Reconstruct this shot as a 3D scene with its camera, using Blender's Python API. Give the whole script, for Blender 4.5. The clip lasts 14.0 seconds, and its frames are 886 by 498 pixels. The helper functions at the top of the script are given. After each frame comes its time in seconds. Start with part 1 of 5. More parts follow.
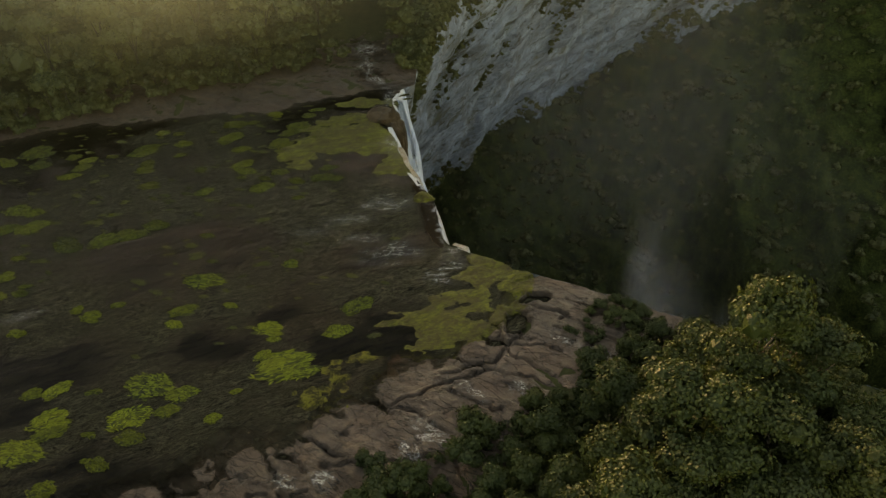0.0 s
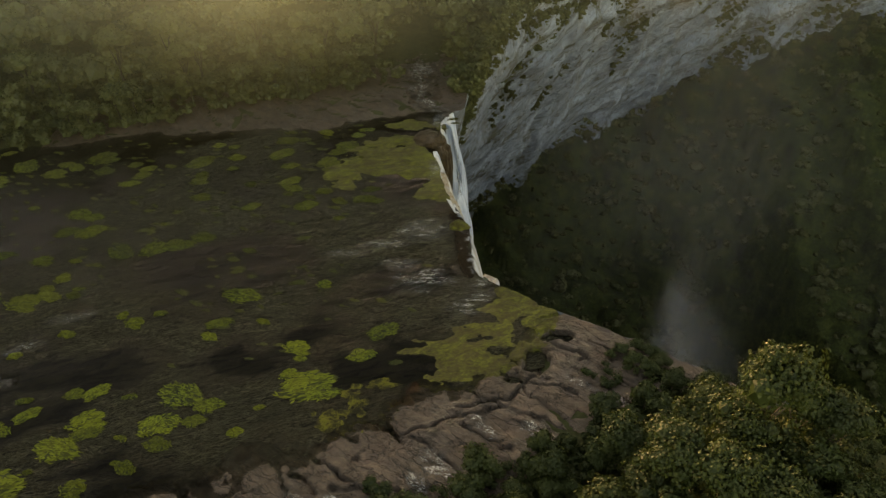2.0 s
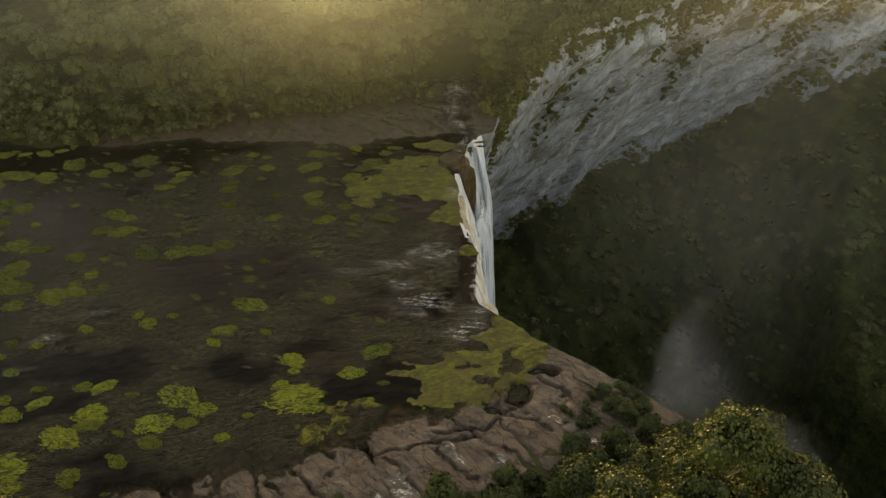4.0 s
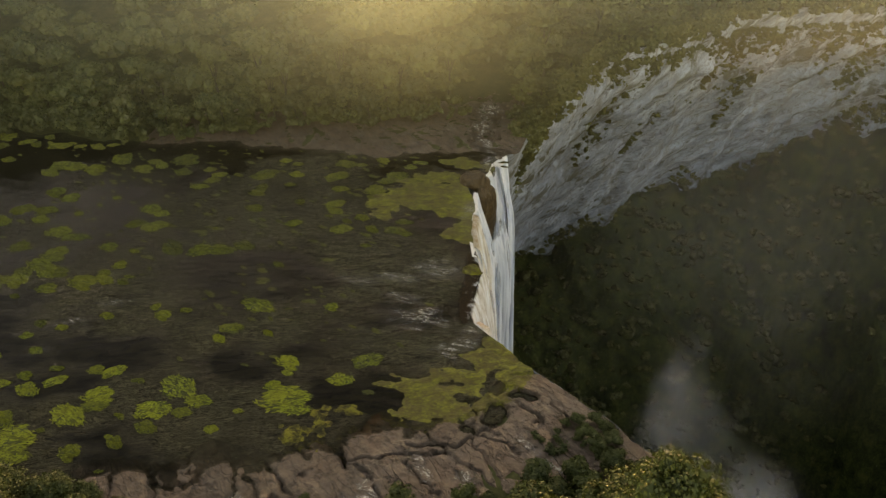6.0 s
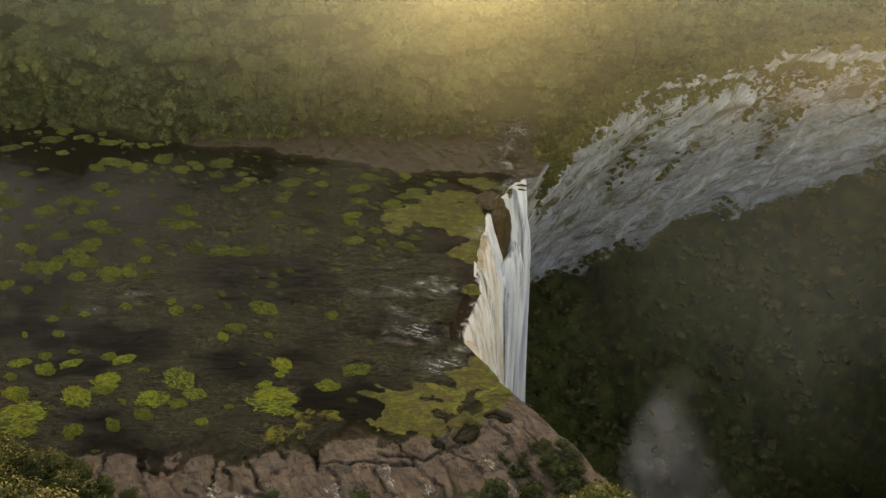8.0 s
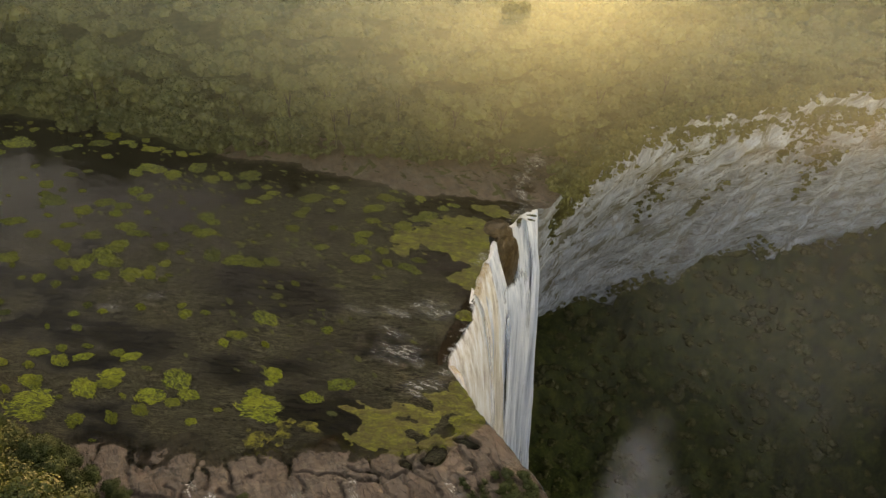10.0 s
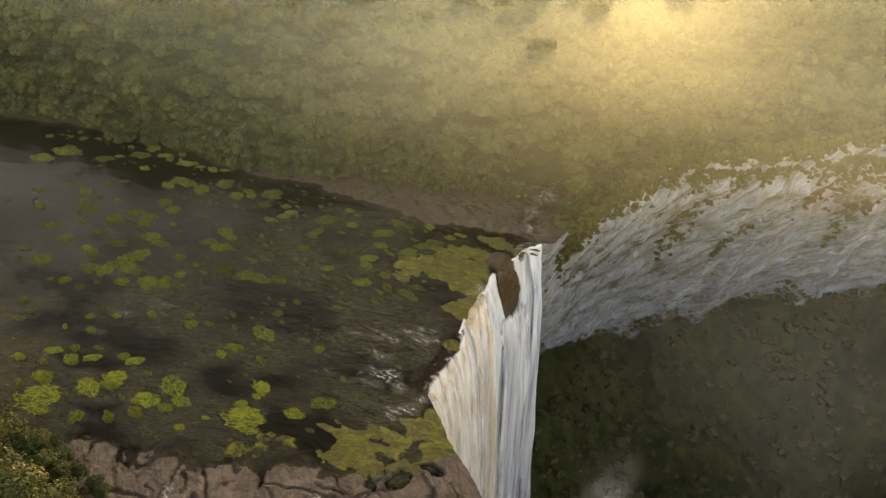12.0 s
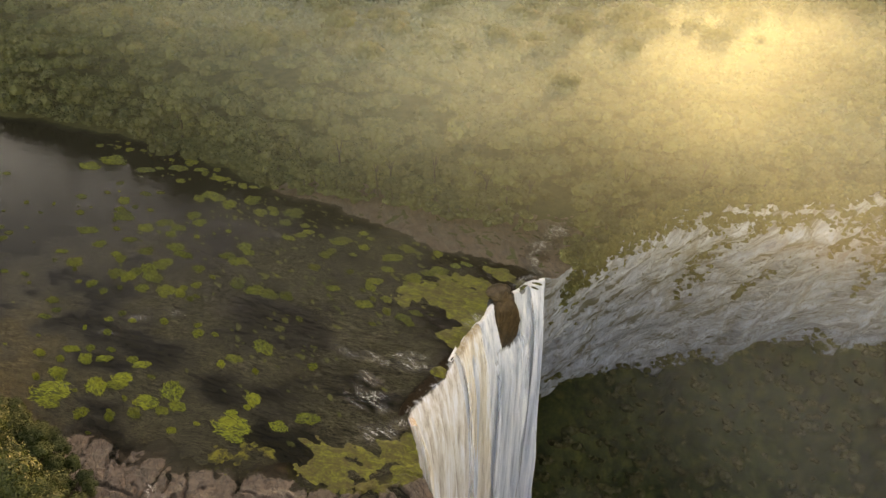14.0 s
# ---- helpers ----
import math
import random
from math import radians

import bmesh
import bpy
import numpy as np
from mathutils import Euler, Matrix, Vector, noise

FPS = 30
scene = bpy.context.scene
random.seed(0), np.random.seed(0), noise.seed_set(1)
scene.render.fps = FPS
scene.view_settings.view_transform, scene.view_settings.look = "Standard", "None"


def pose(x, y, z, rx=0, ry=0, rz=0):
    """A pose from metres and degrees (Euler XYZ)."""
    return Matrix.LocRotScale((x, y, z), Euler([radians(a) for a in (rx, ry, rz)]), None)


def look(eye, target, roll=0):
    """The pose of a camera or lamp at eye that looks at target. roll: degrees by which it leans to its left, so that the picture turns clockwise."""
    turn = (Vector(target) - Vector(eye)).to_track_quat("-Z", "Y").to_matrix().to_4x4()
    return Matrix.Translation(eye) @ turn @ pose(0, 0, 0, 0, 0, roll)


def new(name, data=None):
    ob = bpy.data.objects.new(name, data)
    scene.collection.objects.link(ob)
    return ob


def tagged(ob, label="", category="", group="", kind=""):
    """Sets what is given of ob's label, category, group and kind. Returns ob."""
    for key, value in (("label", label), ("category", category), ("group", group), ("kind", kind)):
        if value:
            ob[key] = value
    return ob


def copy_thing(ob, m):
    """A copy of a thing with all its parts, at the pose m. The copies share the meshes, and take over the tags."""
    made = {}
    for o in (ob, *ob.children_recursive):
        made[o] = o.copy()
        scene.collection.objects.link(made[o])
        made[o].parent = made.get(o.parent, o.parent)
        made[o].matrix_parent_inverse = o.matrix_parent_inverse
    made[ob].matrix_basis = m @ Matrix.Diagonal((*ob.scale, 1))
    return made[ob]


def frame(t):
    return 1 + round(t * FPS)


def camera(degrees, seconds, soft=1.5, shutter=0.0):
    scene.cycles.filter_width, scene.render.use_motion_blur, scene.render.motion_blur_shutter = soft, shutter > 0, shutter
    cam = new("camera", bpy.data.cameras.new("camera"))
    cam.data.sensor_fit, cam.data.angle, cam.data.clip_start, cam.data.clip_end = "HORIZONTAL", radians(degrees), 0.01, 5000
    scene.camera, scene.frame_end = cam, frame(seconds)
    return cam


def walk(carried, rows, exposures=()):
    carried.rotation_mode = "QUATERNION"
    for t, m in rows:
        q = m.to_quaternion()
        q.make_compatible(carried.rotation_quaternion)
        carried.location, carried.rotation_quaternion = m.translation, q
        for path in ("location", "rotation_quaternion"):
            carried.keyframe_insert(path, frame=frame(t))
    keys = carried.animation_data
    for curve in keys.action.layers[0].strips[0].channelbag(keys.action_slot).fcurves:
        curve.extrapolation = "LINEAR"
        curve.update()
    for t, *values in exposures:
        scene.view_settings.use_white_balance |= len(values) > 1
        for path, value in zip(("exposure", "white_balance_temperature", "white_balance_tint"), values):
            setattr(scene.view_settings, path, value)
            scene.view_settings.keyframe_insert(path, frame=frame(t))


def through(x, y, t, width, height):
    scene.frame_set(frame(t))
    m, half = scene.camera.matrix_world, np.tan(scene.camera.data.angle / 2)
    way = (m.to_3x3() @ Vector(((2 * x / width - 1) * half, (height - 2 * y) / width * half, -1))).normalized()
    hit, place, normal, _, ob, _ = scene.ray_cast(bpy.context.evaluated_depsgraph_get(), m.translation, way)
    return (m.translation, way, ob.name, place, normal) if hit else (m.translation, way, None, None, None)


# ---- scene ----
cam = camera(63.2, 14.0, 1.4)
METRES, EYE, TILT, LEAN, TURN = 130.0, 107.0, -37.74, 1.5, 0.0
ROWS = [
    (0.0, 0.0, 0.0, 0.0, 0.0, 0.0, -0.0),
    (0.5, 0.007, -0.0074, 0.0125, 1.14, 0.07, -0.81),
    (1.0, 0.0182, -0.0143, 0.0264, 2.45, 0.09, -1.84),
    (1.5, 0.0339, -0.0198, 0.0384, 3.62, 0.09, -2.76),
    (2.0, 0.0563, -0.0256, 0.0516, 4.84, 0.11, -3.72),
    (2.5, 0.0806, -0.03, 0.0647, 5.97, 0.1, -4.64),
    (3.0, 0.1101, -0.0351, 0.079, 7.23, 0.07, -5.66),
    (5.5, 0.2655, -0.0596, 0.1442, 13.82, -0.54, -11.08),
    (6.0, 0.299, -0.0653, 0.1582, 15.14, -0.77, -12.16),
    (6.5, 0.3309, -0.0696, 0.1719, 16.4, -0.99, -13.16),
    (7.0, 0.3655, -0.0735, 0.187, 17.8, -1.29, -14.24),
    (7.5, 0.3977, -0.0768, 0.202, 19.01, -1.42, -15.2),
    (8.0, 0.4321, -0.0795, 0.2187, 20.33, -1.54, -16.24),
    (10.5, 0.6037, -0.0848, 0.3194, 26.68, -2.4, -21.02),
    (11.0, 0.6396, -0.0837, 0.343, 27.99, -2.57, -21.94),
    (11.5, 0.6731, -0.0824, 0.3651, 29.2, -2.71, -22.75),
    (12.0, 0.7091, -0.0801, 0.3901, 30.47, -2.87, -23.58),
    (12.5, 0.7436, -0.0767, 0.4139, 31.74, -3.06, -24.37),
    (13.0, 0.7802, -0.0724, 0.4397, 33.0, -3.26, -25.17),
    (13.5, 0.8141, -0.0675, 0.465, 34.32, -3.54, -25.98),
    (14.0, 0.8508, -0.0616, 0.4932, 35.94, -3.91, -26.9),
]
EXPOSURES = [(0.0, 2.72, 12600, 20), (3.0, 2.92, 13400, 25), (7.0, 3.3, 14000, 29), (11.0, 3.6, 14000, 33), (14.0, 3.78, 13500, 35)]
walk(cam, [(t, pose(0, 0, EYE, TILT, LEAN, TURN) @ pose(METRES * x, METRES * y, METRES * z, 90 + pitch, roll, yaw)) for t, x, y, z, yaw, pitch, roll in ROWS], exposures=EXPOSURES)

# ---------------- light ----------------
SUN_AZ, SUN_EL = 18.0, 6.0
sun_way = Vector((-math.sin(radians(SUN_AZ)) * math.cos(radians(SUN_EL)), math.cos(radians(SUN_AZ)) * math.cos(radians(SUN_EL)), math.sin(radians(SUN_EL))))
world = bpy.data.worlds.new("sky")
scene.world = world
world.use_nodes = True
wn = world.node_tree
sky = wn.nodes.new("ShaderNodeTexSky")
sky.sky_type, sky.sun_disc = "NISHITA", False
sky.sun_elevation, sky.sun_rotation = radians(SUN_EL), radians(-SUN_AZ)
sky.dust_density, sky.ozone_density = 0.8, 1.2
wn.links.new(sky.outputs[0], wn.nodes["Background"].inputs[0])
wn.nodes["Background"].inputs[1].default_value = 0.15
lamp = bpy.data.lights.new("sun", "SUN")
lamp.energy, lamp.angle, lamp.color = 1.5, radians(3.0), (1.0, 0.84, 0.58)
new("sun", lamp).matrix_world = look(sun_way * 900, (0, 150, 0))


# ---------------- noise and mesh tools ----------------
_perm = np.random.RandomState(7).rand(4096)


def lattice(i, j, k):
    return _perm[(i * 73 + j * 1531 + k * 2903 + (i * j) % 811 * 17) % 4096]


def vnoise(x, y, z=0.0):
    x, y = np.asarray(x, float), np.asarray(y, float)
    z = np.zeros_like(x) + z
    i, j, k = np.floor(x).astype(int), np.floor(y).astype(int), np.floor(z).astype(int)
    u, v, w = x - i, y - j, z - k
    u, v, w = u * u * (3 - 2 * u), v * v * (3 - 2 * v), w * w * (3 - 2 * w)
    out = 0
    for a in (0, 1):
        for b in (0, 1):
            for c in (0, 1):
                out = out + (u if a else 1 - u) * (v if b else 1 - v) * (w if c else 1 - w) * lattice(i + a, j + b, k + c)
    return out * 2 - 1


def fbm(x, y, z=0.0, octaves=4):
    total, amp, s = 0, 1.0, 1.0
    for o in range(octaves):
        total = total + amp * vnoise(np.asarray(x) * s + 17.3 * o, np.asarray(y) * s - 9.1 * o, np.asarray(z) * s + 3.7 * o)
        amp, s = amp * 0.5, s * 2.03
    return total


def smooth(a, b, x):
    t = np.clip((np.asarray(x, float) - a) / (b - a), 0, 1)
    return t * t * (3 - 2 * t)


def mesh_of(name, verts, faces, mat, shade=True):
    """faces: an (n, 3) or (n, 4) array."""
    verts, faces = np.asarray(verts, np.float32), np.asarray(faces, np.int32)
    me = bpy.data.meshes.new(name)
    n, m = faces.shape
    me.vertices.add(len(verts)), me.loops.add(n * m), me.polygons.add(n)
    me.vertices.foreach_set("co", verts.ravel())
    me.loops.foreach_set("vertex_index", faces.ravel())
    me.polygons.foreach_set("loop_start", np.arange(n, dtype=np.int32) * m)
    me.polygons.foreach_set("use_smooth", np.full(n, shade))
    me.update(calc_edges=True)
    me.validate()
    if mat:
        me.materials.append(mat)
    return me


def part(name, me, parent, label=""):
    ob = new(name, me)
    ob.parent = parent
    return tagged(ob, label)


def grid_faces(nu, nv):
    """Quads of a grid with nu x nv vertices, v running fastest."""
    a = (np.arange(nu - 1)[:, None] * nv + np.arange(nv - 1)[None, :]).ravel()
    return np.stack([a, a + nv, a + nv + 1, a + 1], 1)


def compact(verts, faces):
    used = np.unique(faces)
    back = np.zeros(len(verts), int)
    back[used] = np.arange(len(used))
    return verts[used], back[faces]


def resample(points, step, wobble=0.0, seed=0.0):
    p = np.array(points, float)
    d = np.r_[0, np.cumsum(np.linalg.norm(np.diff(p, axis=0), axis=1))]
    s = np.linspace(0, d[-1], int(d[-1] / step) + 2)
    q = np.stack([np.interp(s, d, p[:, 0]), np.interp(s, d, p[:, 1])], 1)
    for _ in range(6):
        q[1:-1] = 0.25 * q[:-2] + 0.5 * q[1:-1] + 0.25 * q[2:]
    t = np.gradient(q, axis=0)
    t /= np.linalg.norm(t, axis=1)[:, None] + 1e-9
    n = np.stack([t[:, 1], -t[:, 0]], 1)
    off = wobble * (fbm(s * 0.11 + seed, s * 0 + seed, 0, 3) + 0.5 * fbm(s * 0.9 + seed, s * 0 + 4, 0, 2))
    return q + n * off[:, None], n


# ---------------- materials ----------------
def nodes_of(name):
    m = bpy.data.materials.new(name)
    m.use_nodes = True
    nt = m.node_tree
    nt.nodes.clear()
    out = nt.nodes.new("ShaderNodeOutputMaterial")
    return m, nt, out


def add(nt, kind, **values):
    n = nt.nodes.new(kind)
    for k, v in values.items():
        n.inputs[k.replace("_", " ")].default_value = v
    return n


def place(nt, scale=(1, 1, 1), turn=(0, 0, 0), coords="Object"):
    tc = nt.nodes.new("ShaderNodeTexCoord")
    mp = nt.nodes.new("ShaderNodeMapping")
    mp.inputs["Scale"].default_value, mp.inputs["Rotation"].default_value = scale, [radians(a) for a in turn]
    if any(turn):
        first = nt.nodes.new("ShaderNodeMapping")
        first.inputs["Rotation"].default_value, mp.inputs["Rotation"].default_value = mp.inputs["Rotation"].default_value, (0, 0, 0)
        nt.links.new(tc.outputs[coords], first.inputs["Vector"]), nt.links.new(first.outputs[0], mp.inputs["Vector"])
    else:
        nt.links.new(tc.outputs[coords], mp.inputs["Vector"])
    return mp.outputs[0]


def noise_of(nt, vec, scale, detail=6.0, rough=0.6, distortion=0.0):
    n = add(nt, "ShaderNodeTexNoise", Scale=scale, Detail=detail, Roughness=rough, Distortion=distortion)
    nt.links.new(vec, n.inputs["Vector"])
    return n.outputs["Fac"]


def ramp(nt, fac, stops, ease="LINEAR"):
    r = nt.nodes.new("ShaderNodeValToRGB")
    r.color_ramp.interpolation = ease
    e = r.color_ramp.elements
    while len(e) < len(stops):
        e.new(0.5)
    for el, (pos, col) in zip(e, stops):
        el.position, el.color = pos, (*col, 1) if len(col) == 3 else col
    nt.links.new(fac, r.inputs[0])
    return r.outputs[0]


def grey(v):
    return (v, v, v)


def mixc(nt, fac, a, b, how="MIX"):
    n = nt.nodes.new("ShaderNodeMix")
    n.data_type, n.blend_type = "RGBA", how
    for s, v in ((n.inputs[0], fac), (n.inputs[6], a), (n.inputs[7], b)):
        if isinstance(v, (float, int)):
            s.default_value = v
        elif isinstance(v, tuple):
            s.default_value = (*v, 1)
        else:
            nt.links.new(v, s)
    return n.outputs[2]


def bump(nt, height, strength, distance):
    b = add(nt, "ShaderNodeBump", Strength=strength, Distance=distance)
    nt.links.new(height, b.inputs["Height"])
    return b.outputs[0]


def surface(nt, out, colour, rough=0.8, normal=None, **more):
    p = nt.nodes.new("ShaderNodeBsdfPrincipled")
    if isinstance(colour, tuple):
        p.inputs["Base Color"].default_value = (*colour, 1)
    else:
        nt.links.new(colour, p.inputs["Base Color"])
    if isinstance(rough, float):
        p.inputs["Roughness"].default_value = rough
    else:
        nt.links.new(rough, p.inputs["Roughness"])
    if normal:
        nt.links.new(normal, p.inputs["Normal"])
    for k, v in more.items():
        s = p.inputs[k.replace("_", " ")]
        if isinstance(v, (float, int, tuple)):
            s.default_value = v
        else:
            nt.links.new(v, s)
    nt.links.new(p.outputs[0], out.inputs[0])
    return p


def rock_material():
    m, nt, out = nodes_of("brown_river_rock")
    o = place(nt)
    grain = place(nt, (0.45, 1.3, 1), (0, 0, 33))
    big = noise_of(nt, o, 0.09, 5)
    mid = noise_of(nt, grain, 0.55, 9, 0.72, 0.4)
    pit = noise_of(nt, o, 1.7, 8, 0.75, 0.3)
    fine = noise_of(nt, o, 5.0, 6, 0.7)
    c = ramp(nt, mid, [(0.36, (0.012, 0.008, 0.0055)), (0.48, (0.031, 0.0205, 0.014)), (0.56, (0.048, 0.032, 0.0225)), (0.68, (0.076, 0.053, 0.038))])
    c = mixc(nt, ramp(nt, pit, [(0.36, grey(0.8)), (0.48, grey(0))]), c, (0.016, 0.012, 0.009))
    c = mixc(nt, ramp(nt, pit, [(0.58, grey(0)), (0.72, grey(0.4))]), c, (0.10, 0.077, 0.06))
    c = mixc(nt, ramp(nt, big, [(0.40, grey(0)), (0.6, grey(0.6))]), c, mixc(nt, 0.6, c, (0.075, 0.048, 0.032)))
    c = mixc(nt, ramp(nt, fine, [(0.42, grey(0.0)), (0.72, grey(0.4))]), c, (0.075, 0.057, 0.044))
    line = ramp(nt, noise_of(nt, grain, 0.42, 5, 0.55, 0.9), [(0.482, grey(0)), (0.5, grey(1)), (0.518, grey(0))])
    some = ramp(nt, noise_of(nt, o, 0.22, 3), [(0.45, grey(0)), (0.55, grey(0.95))])
    line = mixc(nt, 1.0, line, some, "MULTIPLY")
    c = mixc(nt, line, c, (0.008, 0.006, 0.005))
    # joints between the slabs
    slabs = place(nt, (0.085, 0.36, 1), (0, 0, 33))
    bent = nt.nodes.new("ShaderNodeVectorMath")
    bent.operation = "MULTIPLY_ADD"
    bent.inputs[1].default_value = (0.35, 0.35, 0)
    wob = add(nt, "ShaderNodeTexNoise", Scale=0.5, Detail=6.0, Roughness=0.6)
    nt.links.new(o, wob.inputs["Vector"])
    nt.links.new(wob.outputs["Color"], bent.inputs[0]), nt.links.new(slabs, bent.inputs[2])
    joint = []
    for scale, wide in ((1.0, 0.026), (2.2, 0.022)):
        vo = nt.nodes.new("ShaderNodeTexVoronoi")
        vo.feature = "DISTANCE_TO_EDGE"
        vo.inputs["Scale"].default_value = scale
        nt.links.new(bent.outputs[0], vo.inputs["Vector"])
        joint.append(ramp(nt, vo.outputs["Distance"], [(0.0, grey(1)), (wide, grey(0))]))
    gap = mixc(nt, 1.0, joint[0], mixc(nt, 1.0, joint[1], some, "MULTIPLY"), "LIGHTEN")
    line = mixc(nt, 1.0, line, gap, "LIGHTEN")
    c = mixc(nt, line, c, (0.006, 0.005, 0.004))
    c = mixc(nt, ramp(nt, noise_of(nt, o, 0.3, 9, 0.75, 0.5), [(0.54, grey(0)), (0.72, grey(0.5))]), c, (0.024, 0.021, 0.011))
    h = mixc(nt, line, mixc(nt, 0.45, mid, mixc(nt, 0.4, pit, fine)), (0.0, 0.0, 0.0))
    surface(nt, out, c, ramp(nt, big, [(0.35, grey(0.45)), (0.6, grey(0.8))]), bump(nt, h, 1.0, 0.45), Specular_IOR_Level=0.3)
    return m


def moss_material():
    m, nt, out = nodes_of("wet_moss")
    o = place(nt, (0.7, 1.2, 1), (0, 0, -20))
    a, b, big = noise_of(nt, o, 0.45, 8, 0.7, 0.8), noise_of(nt, o, 2.4, 7, 0.75), noise_of(nt, o, 0.2, 6, 0.65, 0.6)
    k = mixc(nt, 0.45, a, b)
    c = ramp(nt, k, [(0.38, (0.010, 0.010, 0.003)), (0.46, (0.034, 0.034, 0.006)), (0.52, (0.06, 0.062, 0.008)), (0.62, (0.115, 0.12, 0.012))])
    c = mixc(nt, ramp(nt, big, [(0.44, grey(0.9)), (0.56, grey(0))]), c, mixc(nt, 0.6, c, (0.03, 0.021, 0.009)))
    surface(nt, out, c, 0.75, bump(nt, k, 1.0, 0.4), Specular_IOR_Level=0.15)
    return m


def along(nt, vec):
    """A coordinate: distance along vec."""
    geo = nt.nodes.new("ShaderNodeNewGeometry")
    d = nt.nodes.new("ShaderNodeVectorMath")
    d.operation = "DOT_PRODUCT"
    d.inputs[1].default_value = vec
    nt.links.new(geo.outputs["Position"], d.inputs[0])
    return d.outputs["Value"]


def cliff_material():
    m, nt, out = nodes_of("pale_sandstone_cliff")
    # beds dip towards the falls
    u, w, q = along(nt, (0.022, 0.024, 0.030)), along(nt, (-0.13, -0.14, 0.19)), along(nt, (0.05, -0.05, 0.0))
    xyz = nt.nodes.new("ShaderNodeCombineXYZ")
    for s, k in zip((u, w, q), (0, 1, 2)):
        nt.links.new(s, xyz.inputs[k])
    strata = noise_of(nt, xyz.outputs[0], 1.0, 12, 0.75, 0.25)
    beds = noise_of(nt, xyz.outputs[0], 3.1, 10, 0.75, 0.2)
    flute = noise_of(nt, place(nt, (0.2, 0.2, 0.025)), 1.0, 7, 0.65, 0.3)
    patch = noise_of(nt, xyz.outputs[0], 0.55, 12, 0.72, 0.5)
    fine = noise_of(nt, place(nt), 0.7, 9, 0.75)
    crisp = noise_of(nt, xyz.outputs[0], 9.0, 9, 0.75, 0.3)
    c = ramp(nt, strata, [(0.34, (0.085, 0.105, 0.135)), (0.46, (0.15, 0.19, 0.24)), (0.56, (0.215, 0.27, 0.335)), (0.70, (0.31, 0.375, 0.45))])
    c = mixc(nt, ramp(nt, beds, [(0.38, grey(0.9)), (0.47, grey(0))]), c, (0.055, 0.058, 0.058))
    c = mixc(nt, ramp(nt, crisp, [(0.36, grey(0.6)), (0.48, grey(0))]), c, (0.13, 0.14, 0.15))
    c = mixc(nt, ramp(nt, flute, [(0.36, grey(0.6)), (0.47, grey(0))]), c, (0.11, 0.11, 0.10))
    c = mixc(nt, ramp(nt, fine, [(0.36, grey(0.5)), (0.5, grey(0))]), c, (0.14, 0.15, 0.155))
    c = mixc(nt, ramp(nt, patch, [(0.54, grey(0)), (0.60, grey(0.8))]), c, (0.045, 0.046, 0.022))
    h = mixc(nt, 0.5, mixc(nt, 0.5, beds, crisp), mixc(nt, 0.5, flute, fine))
    surface(nt, out, c, 0.85, bump(nt, h, 1.0, 2.4), Specular_IOR_Level=0.2)
    return m


def water_material():
    m, nt, out = nodes_of("dark_tannin_water")
    flow = place(nt, (0.24, 1.2, 1), (0, 0, -24))
    a = noise_of(nt, flow, 0.40, 8, 0.66, 1.2)
    b = noise_of(nt, flow, 1.3, 7, 0.68, 1.4)
    calm = noise_of(nt, place(nt, (0.8, 1.2, 1), (0, 0, -24)), 0.03, 4, 0.55)
    stir = ramp(nt, calm, [(0.42, grey(0.08)), (0.55, grey(1.0))])
    body = ramp(nt, mixc(nt, 0.4, a, b), [(0.42, (0.0006, 0.0006, 0.0003)), (0.5, (0.002, 0.0018, 0.0008)), (0.6, (0.006, 0.0054, 0.0024))])
    # thin combed threads on the stirred water: ripple glints put into the colour
    t1 = ramp(nt, a, [(0.484, grey(0)), (0.5, grey(0.9)), (0.516, grey(0))])
    t2 = ramp(nt, b, [(0.476, grey(0)), (0.5, grey(0.7)), (0.524, grey(0))])
    t3 = ramp(nt, noise_of(nt, flow, 2.8, 4, 0.6, 1.2), [(0.455, grey(0)), (0.5, grey(0.5)), (0.545, grey(0))])
    # smooth pool upstream, combed where the river quickens towards the lip
    shift = nt.nodes.new("ShaderNodeMath")
    shift.operation = "MULTIPLY_ADD"
    shift.inputs[1].default_value, shift.inputs[2].default_value = 0.005, 1.25
    nt.links.new(along(nt, (1.0, -0.25, 0)), shift.inputs[0])
    quick = ramp(nt, shift.outputs[0], [(0.2, grey(0)), (0.6, grey(1))])
    stir = mixc(nt, 1.0, stir, quick, "MULTIPLY")
    threads = mixc(nt, 1.0, mixc(nt, 1.0, mixc(nt, 1.0, t1, t2, "LIGHTEN"), t3, "LIGHTEN"), stir, "MULTIPLY")
    c = mixc(nt, threads, body, (0.08, 0.076, 0.05))
    at = nt.nodes.new("ShaderNodeAttribute")
    at.attribute_name = "depth"
    h = mixc(nt, 0.25, mixc(nt, 0.5, a, b), threads)
    b2 = add(nt, "ShaderNodeBump", Distance=0.5)
    nt.links.new(h, b2.inputs["Height"])
    nt.links.new(ramp(nt, stir, [(0.0, grey(0.2)), (1.0, grey(0.6))]), b2.inputs["Strength"])
    surface(nt, out, c, 0.08, b2.outputs[0], Alpha=at.outputs["Fac"], IOR=1.33, Specular_IOR_Level=0.05)
    return m


